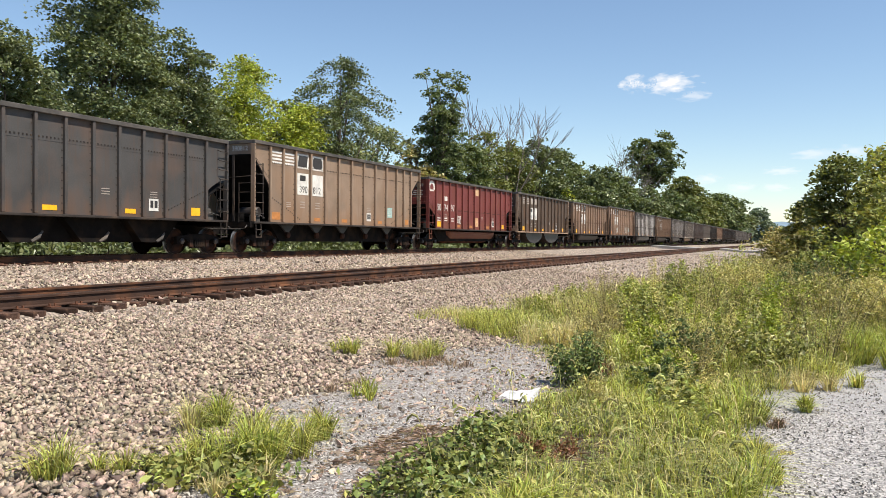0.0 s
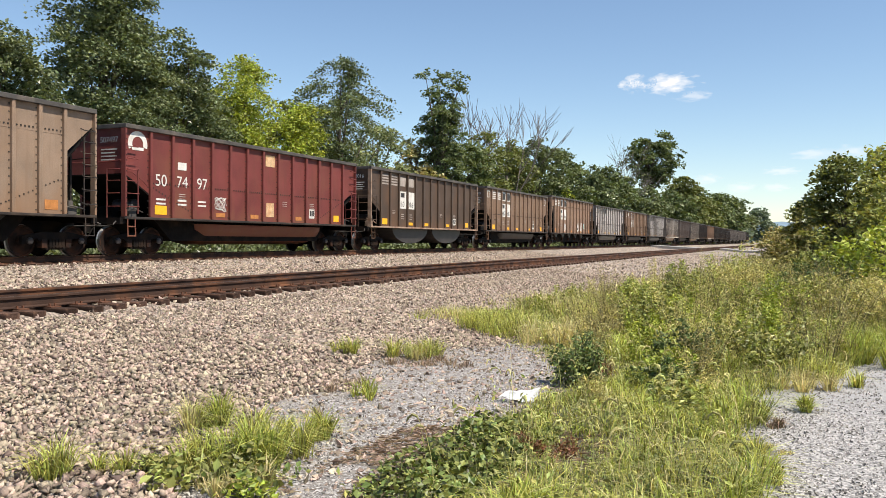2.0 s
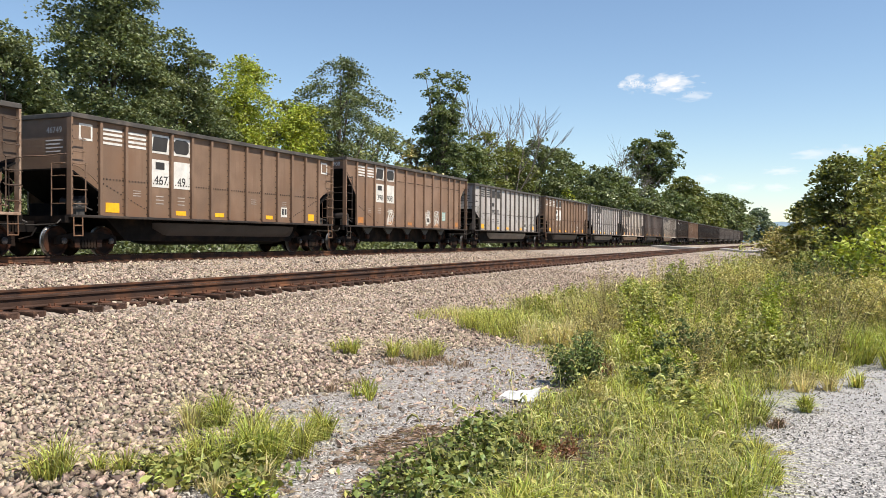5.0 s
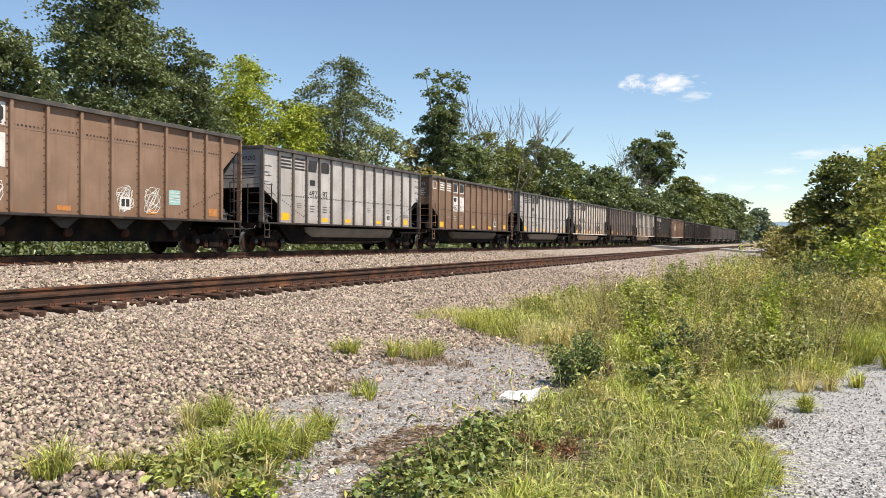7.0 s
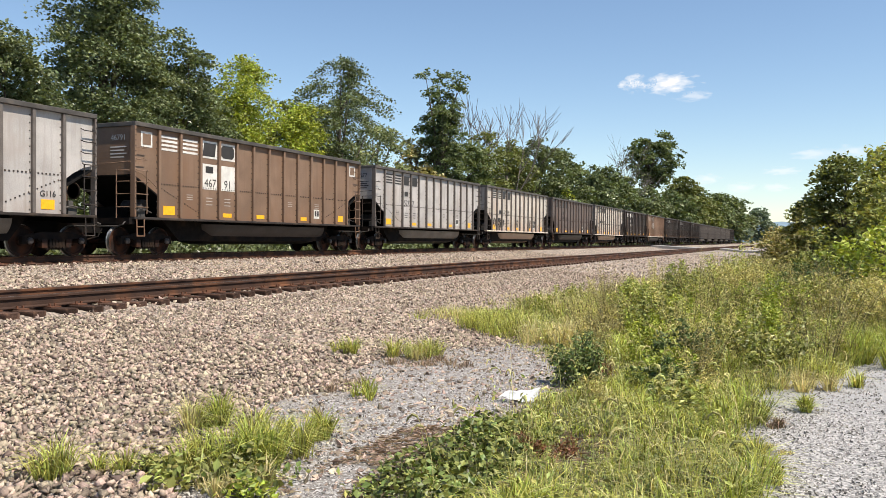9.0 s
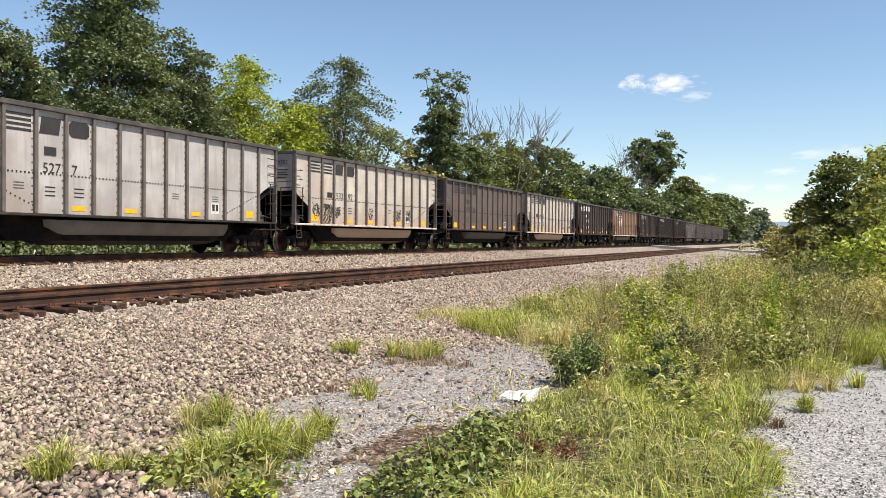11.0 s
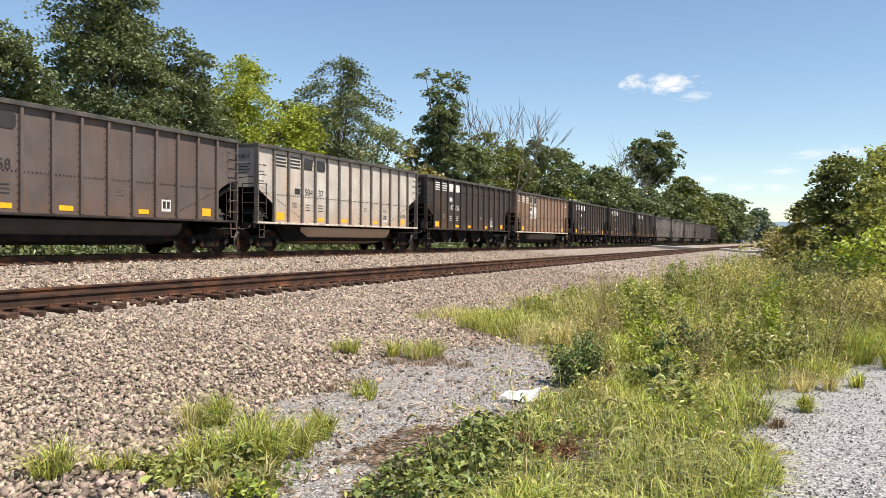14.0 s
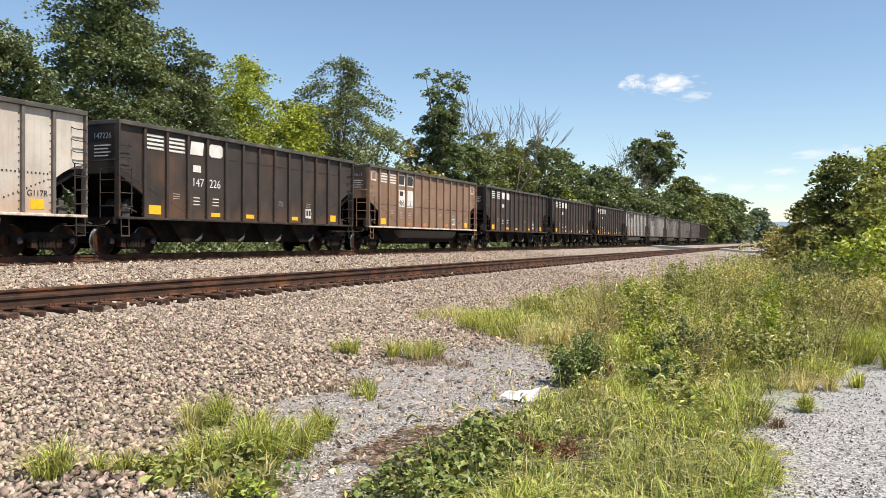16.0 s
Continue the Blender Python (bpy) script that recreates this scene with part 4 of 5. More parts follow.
FULL = [(1.2, 0.0), (1.2, 0.0), (1.15, 0.0), (1.0, 0.0), (0.8, 0.0), (0.6, 0.0)]
BROAD = [(1.2, 0.0), (1.2, 0.0), (1.1, 0.0), (0.82, 0.05), (0.5, 0.05), (0.6, 0.05), (0.6, 0.05)]
SLIM = [(1.35, 0.0), (1.2, 0.1), (0.8, 0.15), (0.7, 0.05), (1.0, -0.2), (1.3, -0.25)]
HIGH = [(0.25, 0.0), (0.6, 0.0), (1.0, 0.0), (1.1, 0.05), (0.9, 0.1)]
OPEN = [(0.5, -0.15), (0.95, -0.1), (1.15, 0.0), (1.15, 0.05), (0.95, 0.1)]
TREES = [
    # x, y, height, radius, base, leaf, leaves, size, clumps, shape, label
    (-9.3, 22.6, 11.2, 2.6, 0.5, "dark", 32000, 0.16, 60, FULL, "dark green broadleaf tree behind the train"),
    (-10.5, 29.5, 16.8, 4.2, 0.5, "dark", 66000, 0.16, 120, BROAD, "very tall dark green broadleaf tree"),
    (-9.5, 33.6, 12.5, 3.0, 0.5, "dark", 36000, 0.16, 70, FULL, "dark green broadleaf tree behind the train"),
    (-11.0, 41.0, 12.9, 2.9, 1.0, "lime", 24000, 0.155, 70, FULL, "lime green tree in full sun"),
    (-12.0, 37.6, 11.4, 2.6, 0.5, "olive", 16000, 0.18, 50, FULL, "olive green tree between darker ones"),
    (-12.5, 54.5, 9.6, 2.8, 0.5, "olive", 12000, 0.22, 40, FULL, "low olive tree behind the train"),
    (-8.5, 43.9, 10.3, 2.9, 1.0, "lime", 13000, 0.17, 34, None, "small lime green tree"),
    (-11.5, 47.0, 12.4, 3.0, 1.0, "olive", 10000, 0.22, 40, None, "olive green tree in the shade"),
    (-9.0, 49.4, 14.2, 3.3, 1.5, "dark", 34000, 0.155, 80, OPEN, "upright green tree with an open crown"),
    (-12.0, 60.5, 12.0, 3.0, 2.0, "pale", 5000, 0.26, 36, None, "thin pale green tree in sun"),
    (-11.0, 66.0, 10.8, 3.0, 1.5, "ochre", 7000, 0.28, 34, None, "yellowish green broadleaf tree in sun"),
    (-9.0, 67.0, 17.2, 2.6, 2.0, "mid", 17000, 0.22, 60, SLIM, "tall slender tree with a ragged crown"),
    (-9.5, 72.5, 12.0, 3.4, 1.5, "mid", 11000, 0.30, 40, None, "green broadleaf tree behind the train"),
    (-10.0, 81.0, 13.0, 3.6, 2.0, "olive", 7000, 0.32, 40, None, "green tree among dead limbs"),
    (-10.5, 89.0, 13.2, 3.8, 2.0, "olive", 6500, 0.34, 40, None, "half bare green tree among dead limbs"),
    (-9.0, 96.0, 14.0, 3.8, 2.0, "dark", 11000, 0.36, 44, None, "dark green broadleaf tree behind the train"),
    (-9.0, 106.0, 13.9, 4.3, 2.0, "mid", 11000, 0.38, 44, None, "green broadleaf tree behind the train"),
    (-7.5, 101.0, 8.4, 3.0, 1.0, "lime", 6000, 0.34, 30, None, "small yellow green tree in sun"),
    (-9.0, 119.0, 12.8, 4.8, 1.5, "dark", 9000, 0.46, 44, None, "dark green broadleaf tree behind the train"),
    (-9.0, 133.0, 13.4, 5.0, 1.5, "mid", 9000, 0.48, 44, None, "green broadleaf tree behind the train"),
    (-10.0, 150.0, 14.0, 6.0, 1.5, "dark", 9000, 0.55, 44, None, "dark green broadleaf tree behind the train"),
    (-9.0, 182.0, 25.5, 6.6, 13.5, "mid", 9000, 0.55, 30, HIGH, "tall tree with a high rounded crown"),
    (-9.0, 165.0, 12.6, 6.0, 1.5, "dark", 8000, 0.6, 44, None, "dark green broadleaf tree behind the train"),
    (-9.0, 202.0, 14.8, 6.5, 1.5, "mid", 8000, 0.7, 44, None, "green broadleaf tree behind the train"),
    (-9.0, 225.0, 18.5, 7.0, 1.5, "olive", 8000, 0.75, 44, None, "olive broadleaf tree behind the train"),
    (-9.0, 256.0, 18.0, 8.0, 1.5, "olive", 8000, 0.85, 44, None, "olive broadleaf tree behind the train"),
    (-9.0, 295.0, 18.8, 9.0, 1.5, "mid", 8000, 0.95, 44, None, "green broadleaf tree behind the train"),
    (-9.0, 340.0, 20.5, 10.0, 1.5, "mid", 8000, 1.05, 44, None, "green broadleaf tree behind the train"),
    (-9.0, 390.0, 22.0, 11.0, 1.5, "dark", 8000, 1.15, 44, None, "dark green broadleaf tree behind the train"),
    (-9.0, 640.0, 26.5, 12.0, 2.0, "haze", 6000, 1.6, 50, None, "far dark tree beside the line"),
    (2.0, 800.0, 16.0, 11.0, 1.0, "haze", 3500, 1.9, 40, None, "far tree beside the line, leaves tinted for haze"),
    (20.0, 830.0, 12.0, 10.0, 1.0, "haze", 3000, 1.9, 40, None, "far tree beside the line, leaves tinted for haze"),
    (-14.0, 520.0, 20.0, 9.0, 1.0, "haze", 4000, 1.4, 44, None, "far tree beside the line, leaves tinted for haze"),
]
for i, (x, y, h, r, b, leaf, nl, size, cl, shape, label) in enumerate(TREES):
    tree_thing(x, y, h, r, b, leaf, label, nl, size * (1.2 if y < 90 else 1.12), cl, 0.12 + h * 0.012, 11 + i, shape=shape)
dead_tree(-9.0, 85.0, 16.4, 0.36, 4, "bare dead tree with many bleached branches")
dead_tree(-10.5, 156.0, 17.0, 0.36, 9, "bare dead tree behind the line")

# undergrowth along the far side of the line
n = 48000
y = 8 + 240 * RNG.uniform(0, 1, n) ** 1.6
x = RNG.uniform(-9.5, -5.0, n) - y * 0.004
hmax = 0.7 + 2.8 * np.clip((-5.2 - x) / 3, 0, 1) + smooth_noise(x, y, 4.0, 8.0) * 0.9
z = ground_z(x, y) + hmax * RNG.uniform(0, 1, n) ** 0.7
me = leaf_mesh("undergrowth", np.stack([x, y, z], 1), 0.20 + y * 0.0022)
tagged(part_of("undergrowth", me, LEAF["dark"]), "dense green undergrowth below the trees", "undergrowth", kind="stuff")
# woods behind
n = 40000
y = -20 + 620 * RNG.uniform(0, 1, n) ** 1.3
x = RNG.uniform(-26, -13, n) - y * 0.02
z = (8.0 + y * 0.012 + smooth_noise(x, y, 9.0, 4.0) * 3) * RNG.uniform(0, 1, n) ** 0.8 - 1
me = leaf_mesh("far_woods", np.stack([x, y, z], 1), 0.45 + np.abs(y) * 0.004)
tagged(part_of("far_woods", me, LEAF["dark"]), "dark woods behind the trackside trees", "woods", kind="stuff")


# ---- shrubs and weeds by the lot ----
def shrub(x, y, height, radius, leaf, label, leaves, size, seed, name="shrub", base=0.1):
    s = tree_thing(x, y, height, radius, base, leaf, label, leaves, size, 30, 0.03 + height * 0.008, seed, name=name)
    return tagged(s, category="shrub", group="trackside shrubs")


def weed(x, y, height, radius, leaf, label, leaves, size, seed, long=1.8):
    """A bushy weed: curved stems from one root, leaves along each, thinning to the tips."""
    rnd = np.random.default_rng(seed)
    t = thing("weed", label, "weed", "weeds in the verge")
    t.location = (x, y, float(ground_z(x, y)) - 0.01)
    n = max(7, int(radius * 34))
    a = rnd.uniform(0, 2 * math.pi, n)
    out = radius * rnd.uniform(0.05, 1.0, n) ** 0.6
    h = height * rnd.uniform(0.55, 1.0, n) * (1.0 - 0.3 * (out / radius) ** 2)
    root = np.stack([np.cos(a) * out * 0.5, np.sin(a) * out * 0.5, 0 * a], 1)
    tip = np.stack([np.cos(a) * out, np.sin(a) * out, h], 1)

    def along(i, f):
        f = f[:, None]
        p = root[i] + (tip[i] - root[i]) * f
        p[:, :2] -= (tip[i] - root[i])[:, :2] * (f * (1 - f)) * 0.8
        return p
    bm = bmesh.new()
    for q in range(n):
        pts = along(np.full(4, q), np.array([0, 0.35, 0.7, 1.0]))
        tube(bm, [tuple(p) for p in pts], [0.006 + 0.003 * height, 0.005, 0.004, 0.002], 4)
    tagged(part("stem", bm, M_stem, t), kind="stuff")
    k = rnd.choice(n, leaves, p=h / h.sum())
    f = rnd.uniform(0.12, 1.0, leaves) ** 0.75
    d = rnd.normal(size=(leaves, 3)) * np.array([1, 1, 0.45])
    q = along(k, f) + d * (size * 0.85 * (1.35 - f))[:, None] * (1 + radius * 0.9)
    q[:, 2] = np.maximum(q[:, 2], 0.02)
    part_of("foliage", leaf_mesh("foliage", q, size * (1.25 - 0.55 * f), d * 0.7 + np.array([0, 0, 0.3]), flat=0.25, long=long), LEAF[leaf], t)
    return t


LEFT_Y = [2.0, 4.3, 5.6, 7.1, 7.7, 8.0, 9.3, 11, 12.7, 14.6, 17, 30, 60, 160]
LEFT_X = [18.6, 18.74, 18.72, 18.6, 18.55, 18.95, 18.5, 17.6, 16.5, 15.3, 15.6, 16.6, 16.8, 17]
RIGHT_Y = [2.0, 5.3, 6.6, 8.65, 9.2, 10.5, 11.4, 12.6, 13.5, 20, 160]
RIGHT_X = [20.85, 20.88, 20.85, 20.8, 20.95, 21.6, 21.95, 22.3, 24, 32, 60]
SHRUBS = [
    (22.35, 26.0, 4.0, 1.25, "olive", 9000, 0.15, "tall leafy shrub with yellowing leaves"),
    (21.6, 29.5, 3.1, 0.9, "bush", 5000, 0.16, "leafy shrub beside the lot"),
    (23.3, 24.5, 3.3, 1.5, "weed", 8000, 0.14, "tall leafy green shrub in sun"),
    (24.6, 35.0, 5.3, 2.4, "weed", 12000, 0.2, "bright green tall shrub in sun"),
    (20.3, 33.0, 2.1, 0.9, "ochre", 3500, 0.14, "yellowing shrub beside the track"),
    (22.7, 18.5, 2.0, 1.1, "lime", 4500, 0.11, "bright green feathery young shrub"),
    (21.4, 20.0, 1.7, 0.7, "weed", 4000, 0.10, "green leafy weed with upright stems"),
    (20.0, 20.0, 1.35, 0.9, "plume", 3500, 0.08, "tan bushy weed in seed"),
    (19.1, 17.0, 1.3, 0.75, "weed", 5000, 0.075, "bushy green weed with small leaves"),
    (19.9, 16.0, 1.0, 0.7, "lime", 3200, 0.06, "bright bushy weed in full sun"),
    (18.4, 13.2, 0.6, 0.55, "plume", 2400, 0.05, "low yellowish weed in seed"),
    (19.6, 9.8, 0.55, 0.45, "lime", 1800, 0.055, "low bright green weed"),
    (20.3, 10.8, 0.5, 0.5, "plume", 2000, 0.045, "low tan weed in seed"),
    (18.3, 15.5, 0.95, 0.6, "weed", 3000, 0.07, "low bushy green weed"),
    (20.9, 17.0, 1.1, 0.8, "deep", 4000, 0.075, "dark green bushy weed"),
    (21.7, 15.6, 1.15, 0.9, "bush", 4500, 0.075, "bushy olive green weed in seed"),
    (22.7, 15.0, 1.4, 0.9, "plume", 4500, 0.075, "tan bushy weed in seed"),
    (20.4, 13.6, 0.75, 0.7, "weed", 3600, 0.065, "low green broadleaf weed"),
    (21.5, 13.3, 0.65, 0.6, "weed", 3000, 0.065, "low green broadleaf weed"),
    (18.95, 8.6, 0.66, 0.45, "deep", 1700, 0.055, "dark green broadleaf weed by the gravel"),
    (19.2, 11.5, 0.7, 0.55, "lime", 2200, 0.055, "low bright green weed"),
    (19.1, 8.9, 0.48, 0.10, "rust", 260, 0.04, "rusty brown dock seed stalk"),
    (19.25, 8.7, 0.42, 0.08, "rust", 220, 0.04, "rusty brown dock seed stalk"),
    (19.5, 5.6, 0.22, 0.25, "rust", 420, 0.05, "dead brown weed in the grass"),
    (17.75, 4.35, 0.2, 0.26, "lime", 420, 0.05, "broad-leaved green weed in the grass"),
    (17.9, 4.15, 0.3, 0.26, "weed", 230, 0.085, "broad-leaved green weed in the grass"),
    (17.6, 3.95, 0.26, 0.22, "weed", 180, 0.08, "dark broad-leaved weed in the grass"),
    (18.15, 3.95, 0.16, 0.16, "lime", 130, 0.06, "yellow green weed in the grass"),
    (17.2, 4.05, 0.18, 0.2, "weed", 200, 0.05, "broad-leaved green weed in the grass"),
    (21.6, 18.2, 1.5, 0.8, "deep", 5200, 0.09, "dark leafy weed below the shrub"),
    (22.6, 21.0, 1.6, 0.9, "deep", 5200, 0.1, "dark leafy weed below the shrub"),
    (20.4, 22.5, 1.55, 0.6, "plume", 3200, 0.05, "tall feathery tan weed in seed"),
    (21.2, 23.5, 1.7, 0.6, "plume", 3200, 0.05, "tall feathery tan weed in seed"),
    (18.3, 17.8, 1.25, 0.5, "plume", 2600, 0.045, "tall feathery tan weed in seed"),
    (22.3, 16.6, 1.3, 0.6, "plume", 2600, 0.045, "tall feathery tan weed in seed"),
    (19.6, 13.0, 0.85, 0.6, "lime", 2600, 0.065, "bright green weed in full sun"),
    (20.6, 12.2, 0.8, 0.6, "lime", 2400, 0.06, "bright green weed in full sun"),
]
for i, (x, y, h, r, leaf, nl, size, label) in enumerate(SHRUBS):
    if h > 1.75:
        shrub(x, y, h, r, leaf, label, nl, size, 70 + i)
    else:
        weed(x, y, h, r, leaf, label, nl, size, 70 + i, 3.0 if leaf in ("ochre", "plume", "rust") else 1.8)
rnd = random.Random(21)
KINDS = [
    ("ochre", 1.1, 0.045, 3.2, "tan weed gone to seed"),
    ("weed", 1.05, 0.075, 1.8, "bushy green weed in the verge"),
    ("deep", 1.0, 0.08, 1.7, "dark green leafy weed in the verge"),
    ("plume", 1.1, 0.040, 3.4, "feathery straw-green weed in seed"),
    ("plume", 1.15, 0.045, 3.4, "feathery straw-green weed in seed"),
    ("lime", 0.9, 0.07, 1.9, "bright green weed in full sun"),
    ("bush", 1.0, 0.055, 2.2, "olive weed going to seed"),
]
for k in range(58):
    y = 7.2 + 17 * rnd.random() ** 1.25
    lo = float(np.interp(y, LEFT_Y, LEFT_X)) + 0.45
    x = lo + (min(float(np.interp(y, RIGHT_Y, RIGHT_X)) - 0.5, 21.2 + 0.09 * y) - lo) * rnd.random() ** 0.8
    leaf, f, size, long, label = KINDS[rnd.randrange(len(KINDS))]
    h = f * rnd.uniform(0.7, 1.15) * float(np.interp(y, [7, 10, 13, 20], [0.68, 0.85, 0.98, 1.2])) * float(np.interp(x - lo, [0, 1.5, 4], [0.6, 0.9, 1.15]))
    weed(x, y, h, h * rnd.uniform(0.45, 0.75), leaf, label, int(500 + 1250 * h), size, 300 + k, long)


def grass_area(name, label, material, n, inside, x0, x1, y0, y1, height, width, lean=0.5, dense=1.0):
    x, y = scatter(n, x0, x1, y0, y1, dense)
    keep = inside(x, y) & (smooth_noise(x, y, 0.42, 15.0) > RNG.uniform(-0.8, -0.05, len(x)))
    x, y = x[keep], y[keep]
    h = height * np.clip(0.95 + 1.2 * smooth_noise(x, y, 0.5, 2.2) + 0.7 * smooth_noise(x, y, 1.6, 7.2), 0.3, 2.2)
    h = h * np.clip((x - np.interp(y, LEFT_Y, LEFT_X) + 0.3) / 1.4, 0.3, 1.0)
    me = blade_mesh(name, np.stack([x, y, ground_z(x, y) - 0.01], 1), h, width, lean)
    return tagged(part_of(name, me, material), label, "grass", kind="stuff")


def in_strip(x, y):
    w = smooth_noise(x, y, 0.8, 5.0) * 0.35
    return (x > np.interp(y, LEFT_Y, LEFT_X) + w) & (x < np.interp(y, RIGHT_Y, RIGHT_X) + w)


grass_area("grass_verge", "fresh green grass between the lot and the ballast", M_grass, 74000, in_strip, 14.5, 25, 3.6, 20, 0.27, 0.008, 1.5, 1.7)
grass_area("seeding_grass", "yellow seeding grass among the weeds", M_seed, 22000, in_strip, 14.5, 25, 3.8, 26, 0.32, 0.006, 1.5, 1.5)
# Low blades in a darker green that paints the shade between the clumps.
grass_area("shaded_grass", "low verge grass, shade put into its darker green", M_vine, 40000, in_strip, 14.5, 25, 3.8, 20, 0.22, 0.01, 1.5, 1.5)
grass_area("tall_weeds", "tall mixed weeds behind the verge", M_weed, 26000, in_strip, 14.5, 30, 15, 60, 0.5, 0.016, 0.9, 1.8)
grass_area("dry_weeds", "dry tan weeds behind the verge", M_seed, 16000, in_strip, 15.0, 30, 16, 70, 0.55, 0.012, 0.9, 1.8)


def weed_leaves(n, size, y1, height, label):
    """Broad leaves of mixed weeds standing in the verge."""
    x, y = scatter(n, 15.5, 25, 3.8, y1, 1.5)
    clump = smooth_noise(x, y, 0.7, 9.0)
    keep = in_strip(x, y) & (clump > -0.05)
    x, y, clump = x[keep], y[keep], clump[keep]
    z = ground_z(x, y) + height * RNG.uniform(0.15, 1.0, len(x)) * (0.45 + 0.9 * clump)
    me = leaf_mesh("weed_leaves", np.stack([x, y, z], 1), np.full(len(x), size), flat=0.3, long=1.9)
    tagged(part_of("weed_leaves", me, M_weed), label, "weeds", kind="stuff")


grass_area("vivid_grass", "vivid green grass clumps in the verge", M_vivid, 26000, lambda x, y: in_strip(x, y) & (smooth_noise(x, y, 0.9, 12.0) > 0.05), 18.9, 21.5, 3.9, 12, 0.34, 0.009, 1.3, 1.3)
weed_leaves(20000, 0.042, 22, 0.55, "broad green weed leaves in the verge")


def foxtails(n):
    """Drooping bristly seed heads on thin stalks."""
    x, y = scatter(n, 17.5, 24, 4.2, 13, 1.2)
    keep = in_strip(x, y)
    x, y = x[keep], y[keep]
    bm = bmesh.new()
    rnd = random.Random(3)
    for px, py in zip(x, y):
        z, h, a = float(ground_z(px, py)), rnd.uniform(0.3, 0.55), rnd.uniform(0, 6.28)
        dx, dy = math.cos(a) * 0.07, math.sin(a) * 0.07
        tube(bm, [(px, py, z), (px + dx * 0.4, py + dy * 0.4, z + h * 0.6), (px + dx, py + dy, z + h)], [0.002, 0.002, 0.0015], 3)
        tube(bm, [(px + dx, py + dy, z + h), (px + dx * 1.3, py + dy * 1.3, z + h + 0.03), (px + dx * 1.8, py + dy * 1.8, z + h + 0.038), (px + dx * 2.2, py + dy * 2.2, z + h + 0.015), (px + dx * 2.4, py + dy * 2.4, z + h - 0.015)], [0.003, 0.008, 0.0085, 0.007, 0.002], 5)
    tagged(part("foxtail_grass", bm, M_foxtail), "foxtail grass with drooping bristly heads", "grass", kind="stuff")


foxtails(420)


def litter_straw(x0, x1, y0, y1, n, label):
    x, y = scatter(n, x0, x1, y0, y1)
    keep = smooth_noise(x, y, 0.35, 4.4) > -0.1
    x, y = x[keep], y[keep]
    me = leaf_mesh("dry_straw", np.stack([x, y, ground_z(x, y) + RNG.uniform(0.01, 0.04, len(x))], 1), np.full(len(x), 0.085), flat=0.93, long=12)
    tagged(part_of("dry_straw", me, M_straw), label, "straw", kind="stuff")


litter_straw(18.2, 18.95, 4.1, 6.2, 2000, "dry brown straw lying on the gravel")
litter_straw(19.4, 20.2, 4.6, 7.5, 900, "dry straw among the grass")


def tuft(x, y, r, n, height, material, label, width=0.009):
    """Splayed grass growing from a few crowns close together."""
    k = max(3, int(r * 30))
    cx, cy = RNG.normal(0, r * 0.55, k) * 1.2, RNG.normal(0, r * 0.55, k)
    w = RNG.uniform(0.2, 1.0, k)
    i = RNG.choice(k, n, p=w / w.sum())
    a = RNG.uniform(0, 2 * math.pi, n)
    q = np.abs(RNG.normal(0, r * 0.16, n))
    me = blade_mesh("grass_tuft", np.stack([cx[i] + np.cos(a) * q, cy[i] + np.sin(a) * q, np.zeros(n)], 1), height * (0.65 + 1.1 * w[i]), width, 1.15, a)
    t = part_of("grass_tuft", me, material)
    t.location = (x, y, float(ground_z(x, y)) - 0.01)
    return tagged(t, label, "grass tuft", kind="stuff")


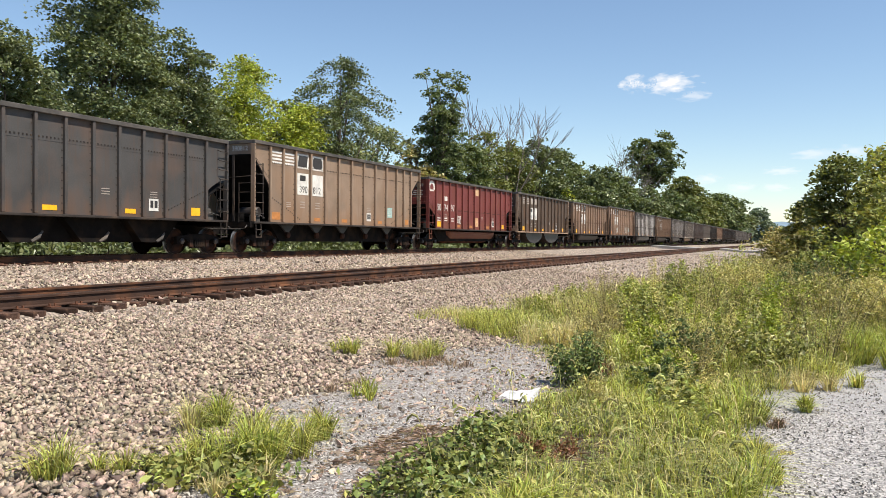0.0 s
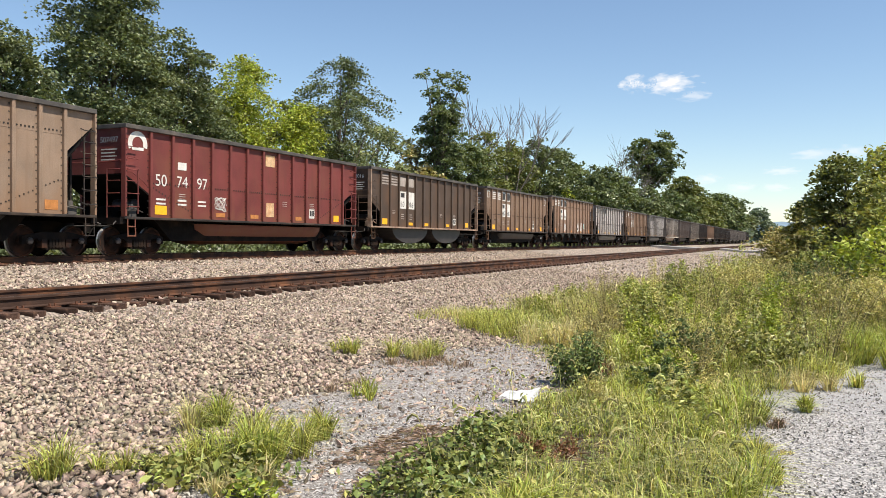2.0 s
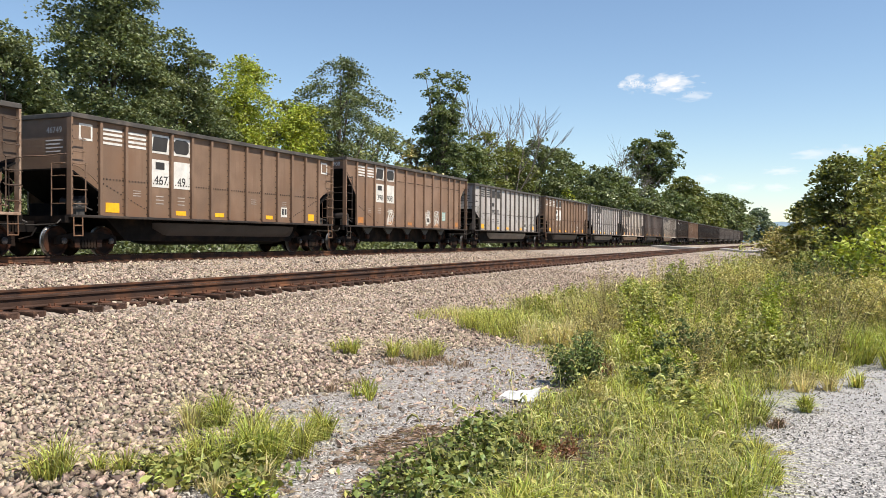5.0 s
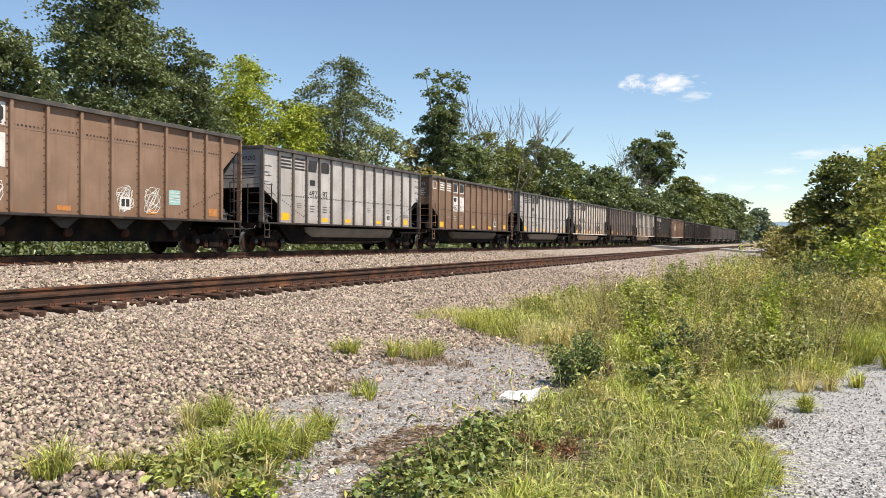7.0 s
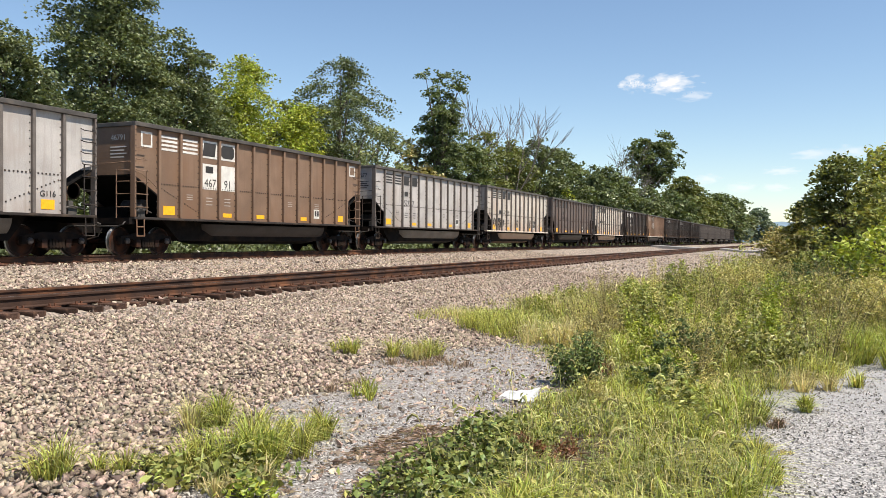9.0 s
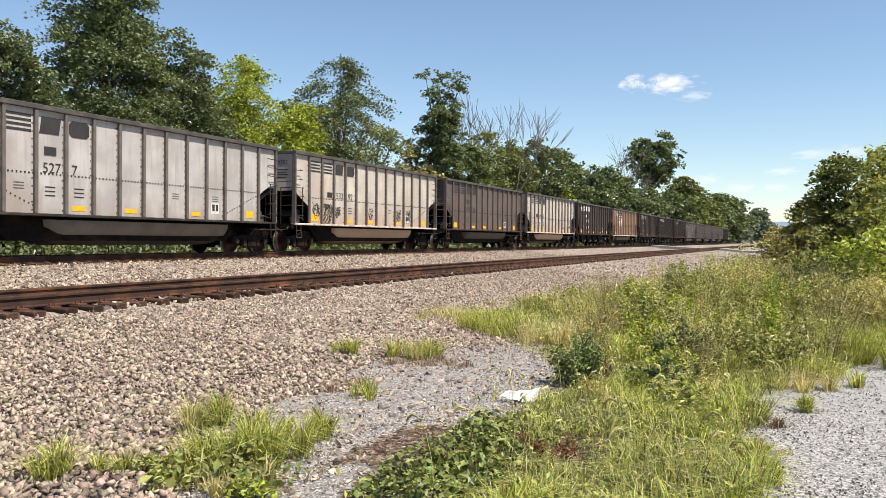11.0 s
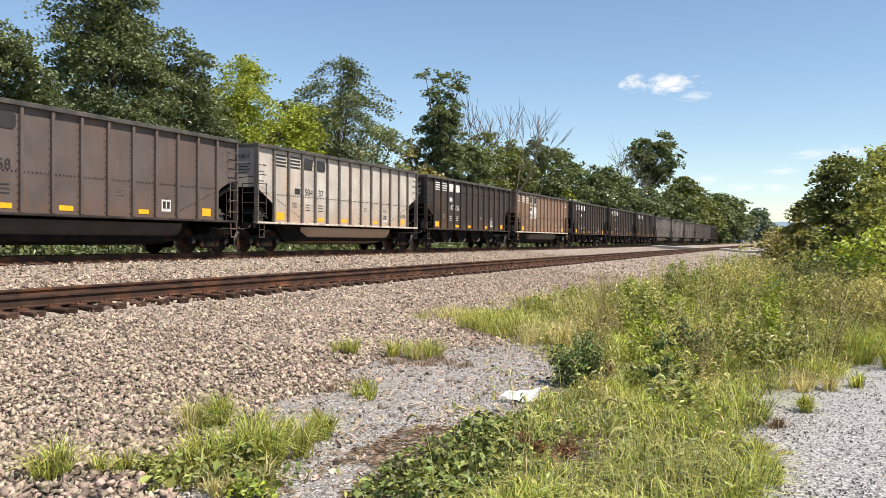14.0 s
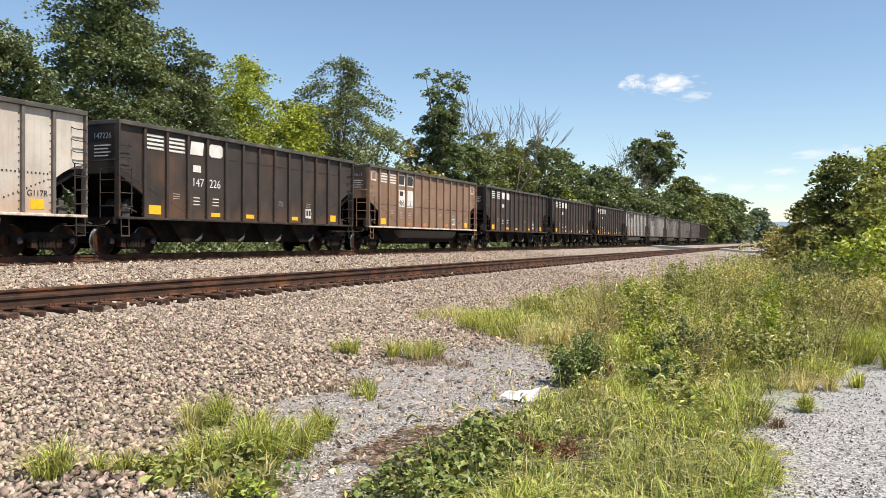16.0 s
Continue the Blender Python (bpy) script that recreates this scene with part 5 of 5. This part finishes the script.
for x, y, r, n, h, m, label in [
    (16.72, 5.2, 0.11, 480, 0.27, M_vivid, "green grass tuft on crushed stone"),
    (16.72, 5.15, 0.12, 140, 0.26, M_seed, "yellow green blades in the tuft"),
    (17.72, 5.25, 0.13, 420, 0.27, M_vivid, "green grass clump on the gravel"),
    (17.6, 4.8, 0.16, 460, 0.26, M_grass, "green grass clump on the gravel"),
    (17.75, 4.4, 0.2, 620, 0.26, M_vivid, "large green grass clump on the gravel"),
    (17.45, 4.2, 0.16, 340, 0.24, M_grass, "green grass clump on the gravel"),
    (17.95, 4.0, 0.16, 260, 0.18, M_seed, "yellow green grass among the clump"),
    (16.85, 3.72, 0.13, 260, 0.22, M_grass, "yellow green grass tuft on crushed stone"),
    (17.12, 3.95, 0.12, 200, 0.18, M_grass, "green grass tuft on crushed stone"),
    (17.3, 5.9, 0.12, 80, 0.1, M_straw, "dry brown grass among stones"),
    (15.6, 15.0, 0.9, 1500, 0.2, M_grass, "yellow green grass patch at the shoulder's foot"),
    (16.2, 19.0, 1.2, 1500, 0.26, M_seed, "yellow grass patch at the shoulder's foot"),
    (16.6, 12.9, 0.7, 1500, 0.26, M_grass, "yellow green grass patch on gravel"),
    (17.1, 12.4, 0.5, 1000, 0.32, M_grass, "yellow green grass patch on gravel"),
    (16.2, 13.6, 0.6, 900, 0.3, M_grass, "yellow green grass patch on gravel"),
    (17.6, 11.9, 0.4, 700, 0.34, M_seed, "yellow grass in seed at the verge"),
    (16.9, 15.6, 0.7, 900, 0.45, M_seed, "tall yellow grass in seed"),
    (17.5, 14.6, 0.6, 800, 0.45, M_grass, "tall yellow green grass"),
    (15.1, 14.6, 0.5, 700, 0.2, M_seed, "yellow grass patch on crushed stone"),
    (16.5, 9.6, 0.24, 700, 0.22, M_grass, "yellow green grass patch on crushed stone"),
    (16.55, 9.55, 0.22, 260, 0.2, M_seed, "thin yellow grass in the patch"),
    (16.85, 9.2, 0.42, 700, 0.08, M_straw, "low brown grass patch on the gravel"),
    (15.6, 9.35, 0.14, 340, 0.22, M_grass, "thin yellow green grass tuft"),
    (17.2, 7.1, 0.15, 140, 0.17, M_vivid, "small green grass tuft"),
    (16.75, 7.3, 0.25, 260, 0.09, M_straw, "dry brown grass patch"),
    (21.2, 8.15, 0.06, 420, 0.13, M_vivid, "dense small green tuft on the gravel lot"),
    (21.06, 7.3, 0.12, 220, 0.07, M_straw, "low dry tuft on the gravel lot"),
    (21.05, 6.5, 0.1, 140, 0.06, M_seed, "low grass tuft on the gravel lot"),
    (20.95, 5.7, 0.16, 300, 0.14, M_grass, "spreading grass tuft on the gravel lot"),
    (20.85, 6.2, 0.18, 320, 0.2, M_grass, "grass tuft at the lot's edge"),
    (21.05, 9.4, 0.25, 700, 0.18, M_seed, "tan grass tuft at the lot's edge"),
    (21.4, 10.2, 0.3, 800, 0.22, M_grass, "tan grass tuft at the lot's edge"),
    (21.9, 11.7, 0.4, 1300, 0.34, M_vivid, "green grass clump at the lot's edge"),
    (22.2, 13.0, 0.5, 1300, 0.4, M_vivid, "green grass clump at the lot's edge"),
]:
    tuft(x, y, r, n, h, m, label)


def vine_patch(x0, x1, y0, y1, n, label):
    x, y = scatter(n, x0, x1, y0, y1)
    z = ground_z(x, y) + 0.03 + 0.16 * RNG.uniform(0, 1, n) * (0.6 + smooth_noise(x, y, 0.4, 6.0))
    me = leaf_mesh("creeping_vine", np.stack([x, y, z], 1), np.full(n, 0.052), flat=0.45, long=1.3)
    tagged(part_of("creeping_vine", me, M_vine), label, "vine", kind="stuff")


vine_patch(18.7, 19.45, 4.1, 6.3, 2300, "dark green creeping vine leaves over the gravel edge")
vine_patch(17.7, 18.3, 3.9, 4.4, 160, "green broad leaves among grass")


# ---- litter ----
bm = bmesh.new()
g = 9
vs = [[bm.verts.new((0.34 * (i / g - 0.5) + 0.05 * (j / g), (0.08 + 0.13 * i / g) * (j / g - 0.5) + 0.012 * math.sin(i * 1.7), 0.006 * math.sin(i * 0.9) * math.cos(j * 0.7) + 0.035 * (j / g) * (0.4 + i / g))) for j in range(g + 1)] for i in range(g + 1)]
for i in range(g):
    for j in range(g):
        bm.faces.new((vs[i][j], vs[i + 1][j], vs[i + 1][j + 1], vs[i][j + 1]))
bmesh.ops.solidify(bm, geom=bm.faces[:], thickness=0.004)
scrap = part("paper_scrap", bm, mat("white_paper", (0.8, 0.8, 0.8), 0.7, 0, 0.04, 5, 40, 0.05))
scrap.matrix_basis = pose(18.66, 7.42, -0.945, 20, 3, 14)
tagged(scrap, "crumpled white paper scrap on the gravel", "litter")


# ---- distance ----
bm = bmesh.new()
for x0, x1, z0, z1 in ((1.6, 7.7, -0.06, -0.36), (10.95, 14.0, -0.36, -0.7), (14.0, 70.0, -0.7, -0.92)):
    prism(bm, [(x0, z0 - 0.5), (x1, z1 - 0.5), (x1, z1), (x0, z0)], "y", 117, 125)
tagged(part("crossing_road", bm, mat("bleached_asphalt", (0.25, 0.235, 0.22), 0.9, 0, 0.1, 1, 30, 0.1)), "pale grey road crossing the tracks", "road", kind="structure")


def cloud_material(cover):
    m = bpy.data.materials.new("glowing_cloud")
    m.use_nodes = True
    n, l = m.node_tree.nodes, m.node_tree.links
    tc = n.new("ShaderNodeTexCoord")
    ln = n.new("ShaderNodeVectorMath")
    ln.operation = "LENGTH"
    nz = n.new("ShaderNodeTexNoise")
    nz.inputs["Scale"].default_value, nz.inputs["Detail"].default_value = 2.6, 7.0
    oi = n.new("ShaderNodeObjectInfo")
    ad = n.new("ShaderNodeVectorMath")
    l.new(tc.outputs["Object"], ad.inputs[0])
    l.new(oi.outputs["Location"], ad.inputs[1])
    l.new(ad.outputs[0], nz.inputs["Vector"])
    l.new(tc.outputs["Object"], ln.inputs[0])
    sub = n.new("ShaderNodeMath")
    sub.operation = "MULTIPLY_ADD"
    sub.inputs[1].default_value = 1.5
    l.new(nz.outputs["Fac"], sub.inputs[0])
    neg = n.new("ShaderNodeMath")
    neg.operation = "MULTIPLY"
    neg.inputs[1].default_value = -1.0
    l.new(ln.outputs["Value"], neg.inputs[0])
    l.new(neg.outputs[0], sub.inputs[2])
    r = n.new("ShaderNodeMapRange")
    r.inputs[1].default_value, r.inputs[2].default_value, r.inputs[4].default_value = 0.0, 0.6, cover
    l.new(sub.outputs[0], r.inputs[0])
    # The sunlit white is emitted by the flat cloud disc itself.
    em, tr, ms = n.new("ShaderNodeEmission"), n.new("ShaderNodeBsdfTransparent"), n.new("ShaderNodeMixShader")
    em.inputs["Color"].default_value, em.inputs["Strength"].default_value = (1.0, 0.98, 0.97, 1), 0.75
    l.new(r.outputs[0], ms.inputs[0])
    l.new(tr.outputs[0], ms.inputs[1])
    l.new(em.outputs[0], ms.inputs[2])
    l.new(ms.outputs[0], n["Material Output"].inputs["Surface"])
    return m


CLOUD, THIN_CLOUD = cloud_material(0.92), cloud_material(0.42)
for x, z, w, h in ((-548, 583, 52, 32), (-425, 572, 100, 36), (-335, 522, 60, 20), (-170, 189, 52, 18), (-40, 244, 60, 16), (-59, 188, 46, 16), (60, 300, 75, 20), (170, 302, 75, 22), (-285, 222, 46, 20)):
    bm = bmesh.new()
    for i in range(24):
        bm.verts.new((math.cos(i * math.pi / 12) * 1.15, 0, math.sin(i * math.pi / 12) * 1.15))
    bm.faces.new(bm.verts[:])
    c = part("cloud", bm, CLOUD if z > 550 else THIN_CLOUD)
    c.matrix_basis = Matrix.Translation((x, 3000, z)) @ Matrix.Diagonal((w * 1.4, 1, h * 1.35, 1))
    c.visible_shadow = False
    tagged(c, "small white fair-weather cloud far off", "cloud", "clouds", "structure")

# Distance haze is put into the ridge's blue-grey colour.
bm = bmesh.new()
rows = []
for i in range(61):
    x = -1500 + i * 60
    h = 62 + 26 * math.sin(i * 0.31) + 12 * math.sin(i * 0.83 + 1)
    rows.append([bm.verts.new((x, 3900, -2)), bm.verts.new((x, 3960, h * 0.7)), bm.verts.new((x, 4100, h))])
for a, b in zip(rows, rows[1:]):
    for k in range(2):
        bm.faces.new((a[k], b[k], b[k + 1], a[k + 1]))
tagged(part("distant_ridge", bm, mat("haze_tinted_ridge", (0.16, 0.22, 0.27), 1.0, 0, 0.15, 0.01, 0.05, 0)), "wooded ridge on the horizon, tinted blue for haze", "hill", kind="structure")


# ---- motion of the train ----
def motions():
    for car, y0 in TRAIN:
        walk(car, [(t, pose(0, y0 - V * t, 0)) for t in (0.0, 4.0, 8.0, 12.0, 16.0)])
    turn = math.degrees(V / 0.457)
    for ax, yy in WHEELSETS:
        walk(ax, [(k / FPS, pose(0, yy, 0.457, turn * k / FPS)) for k in range(0, 16 * FPS + 1)])


motions()
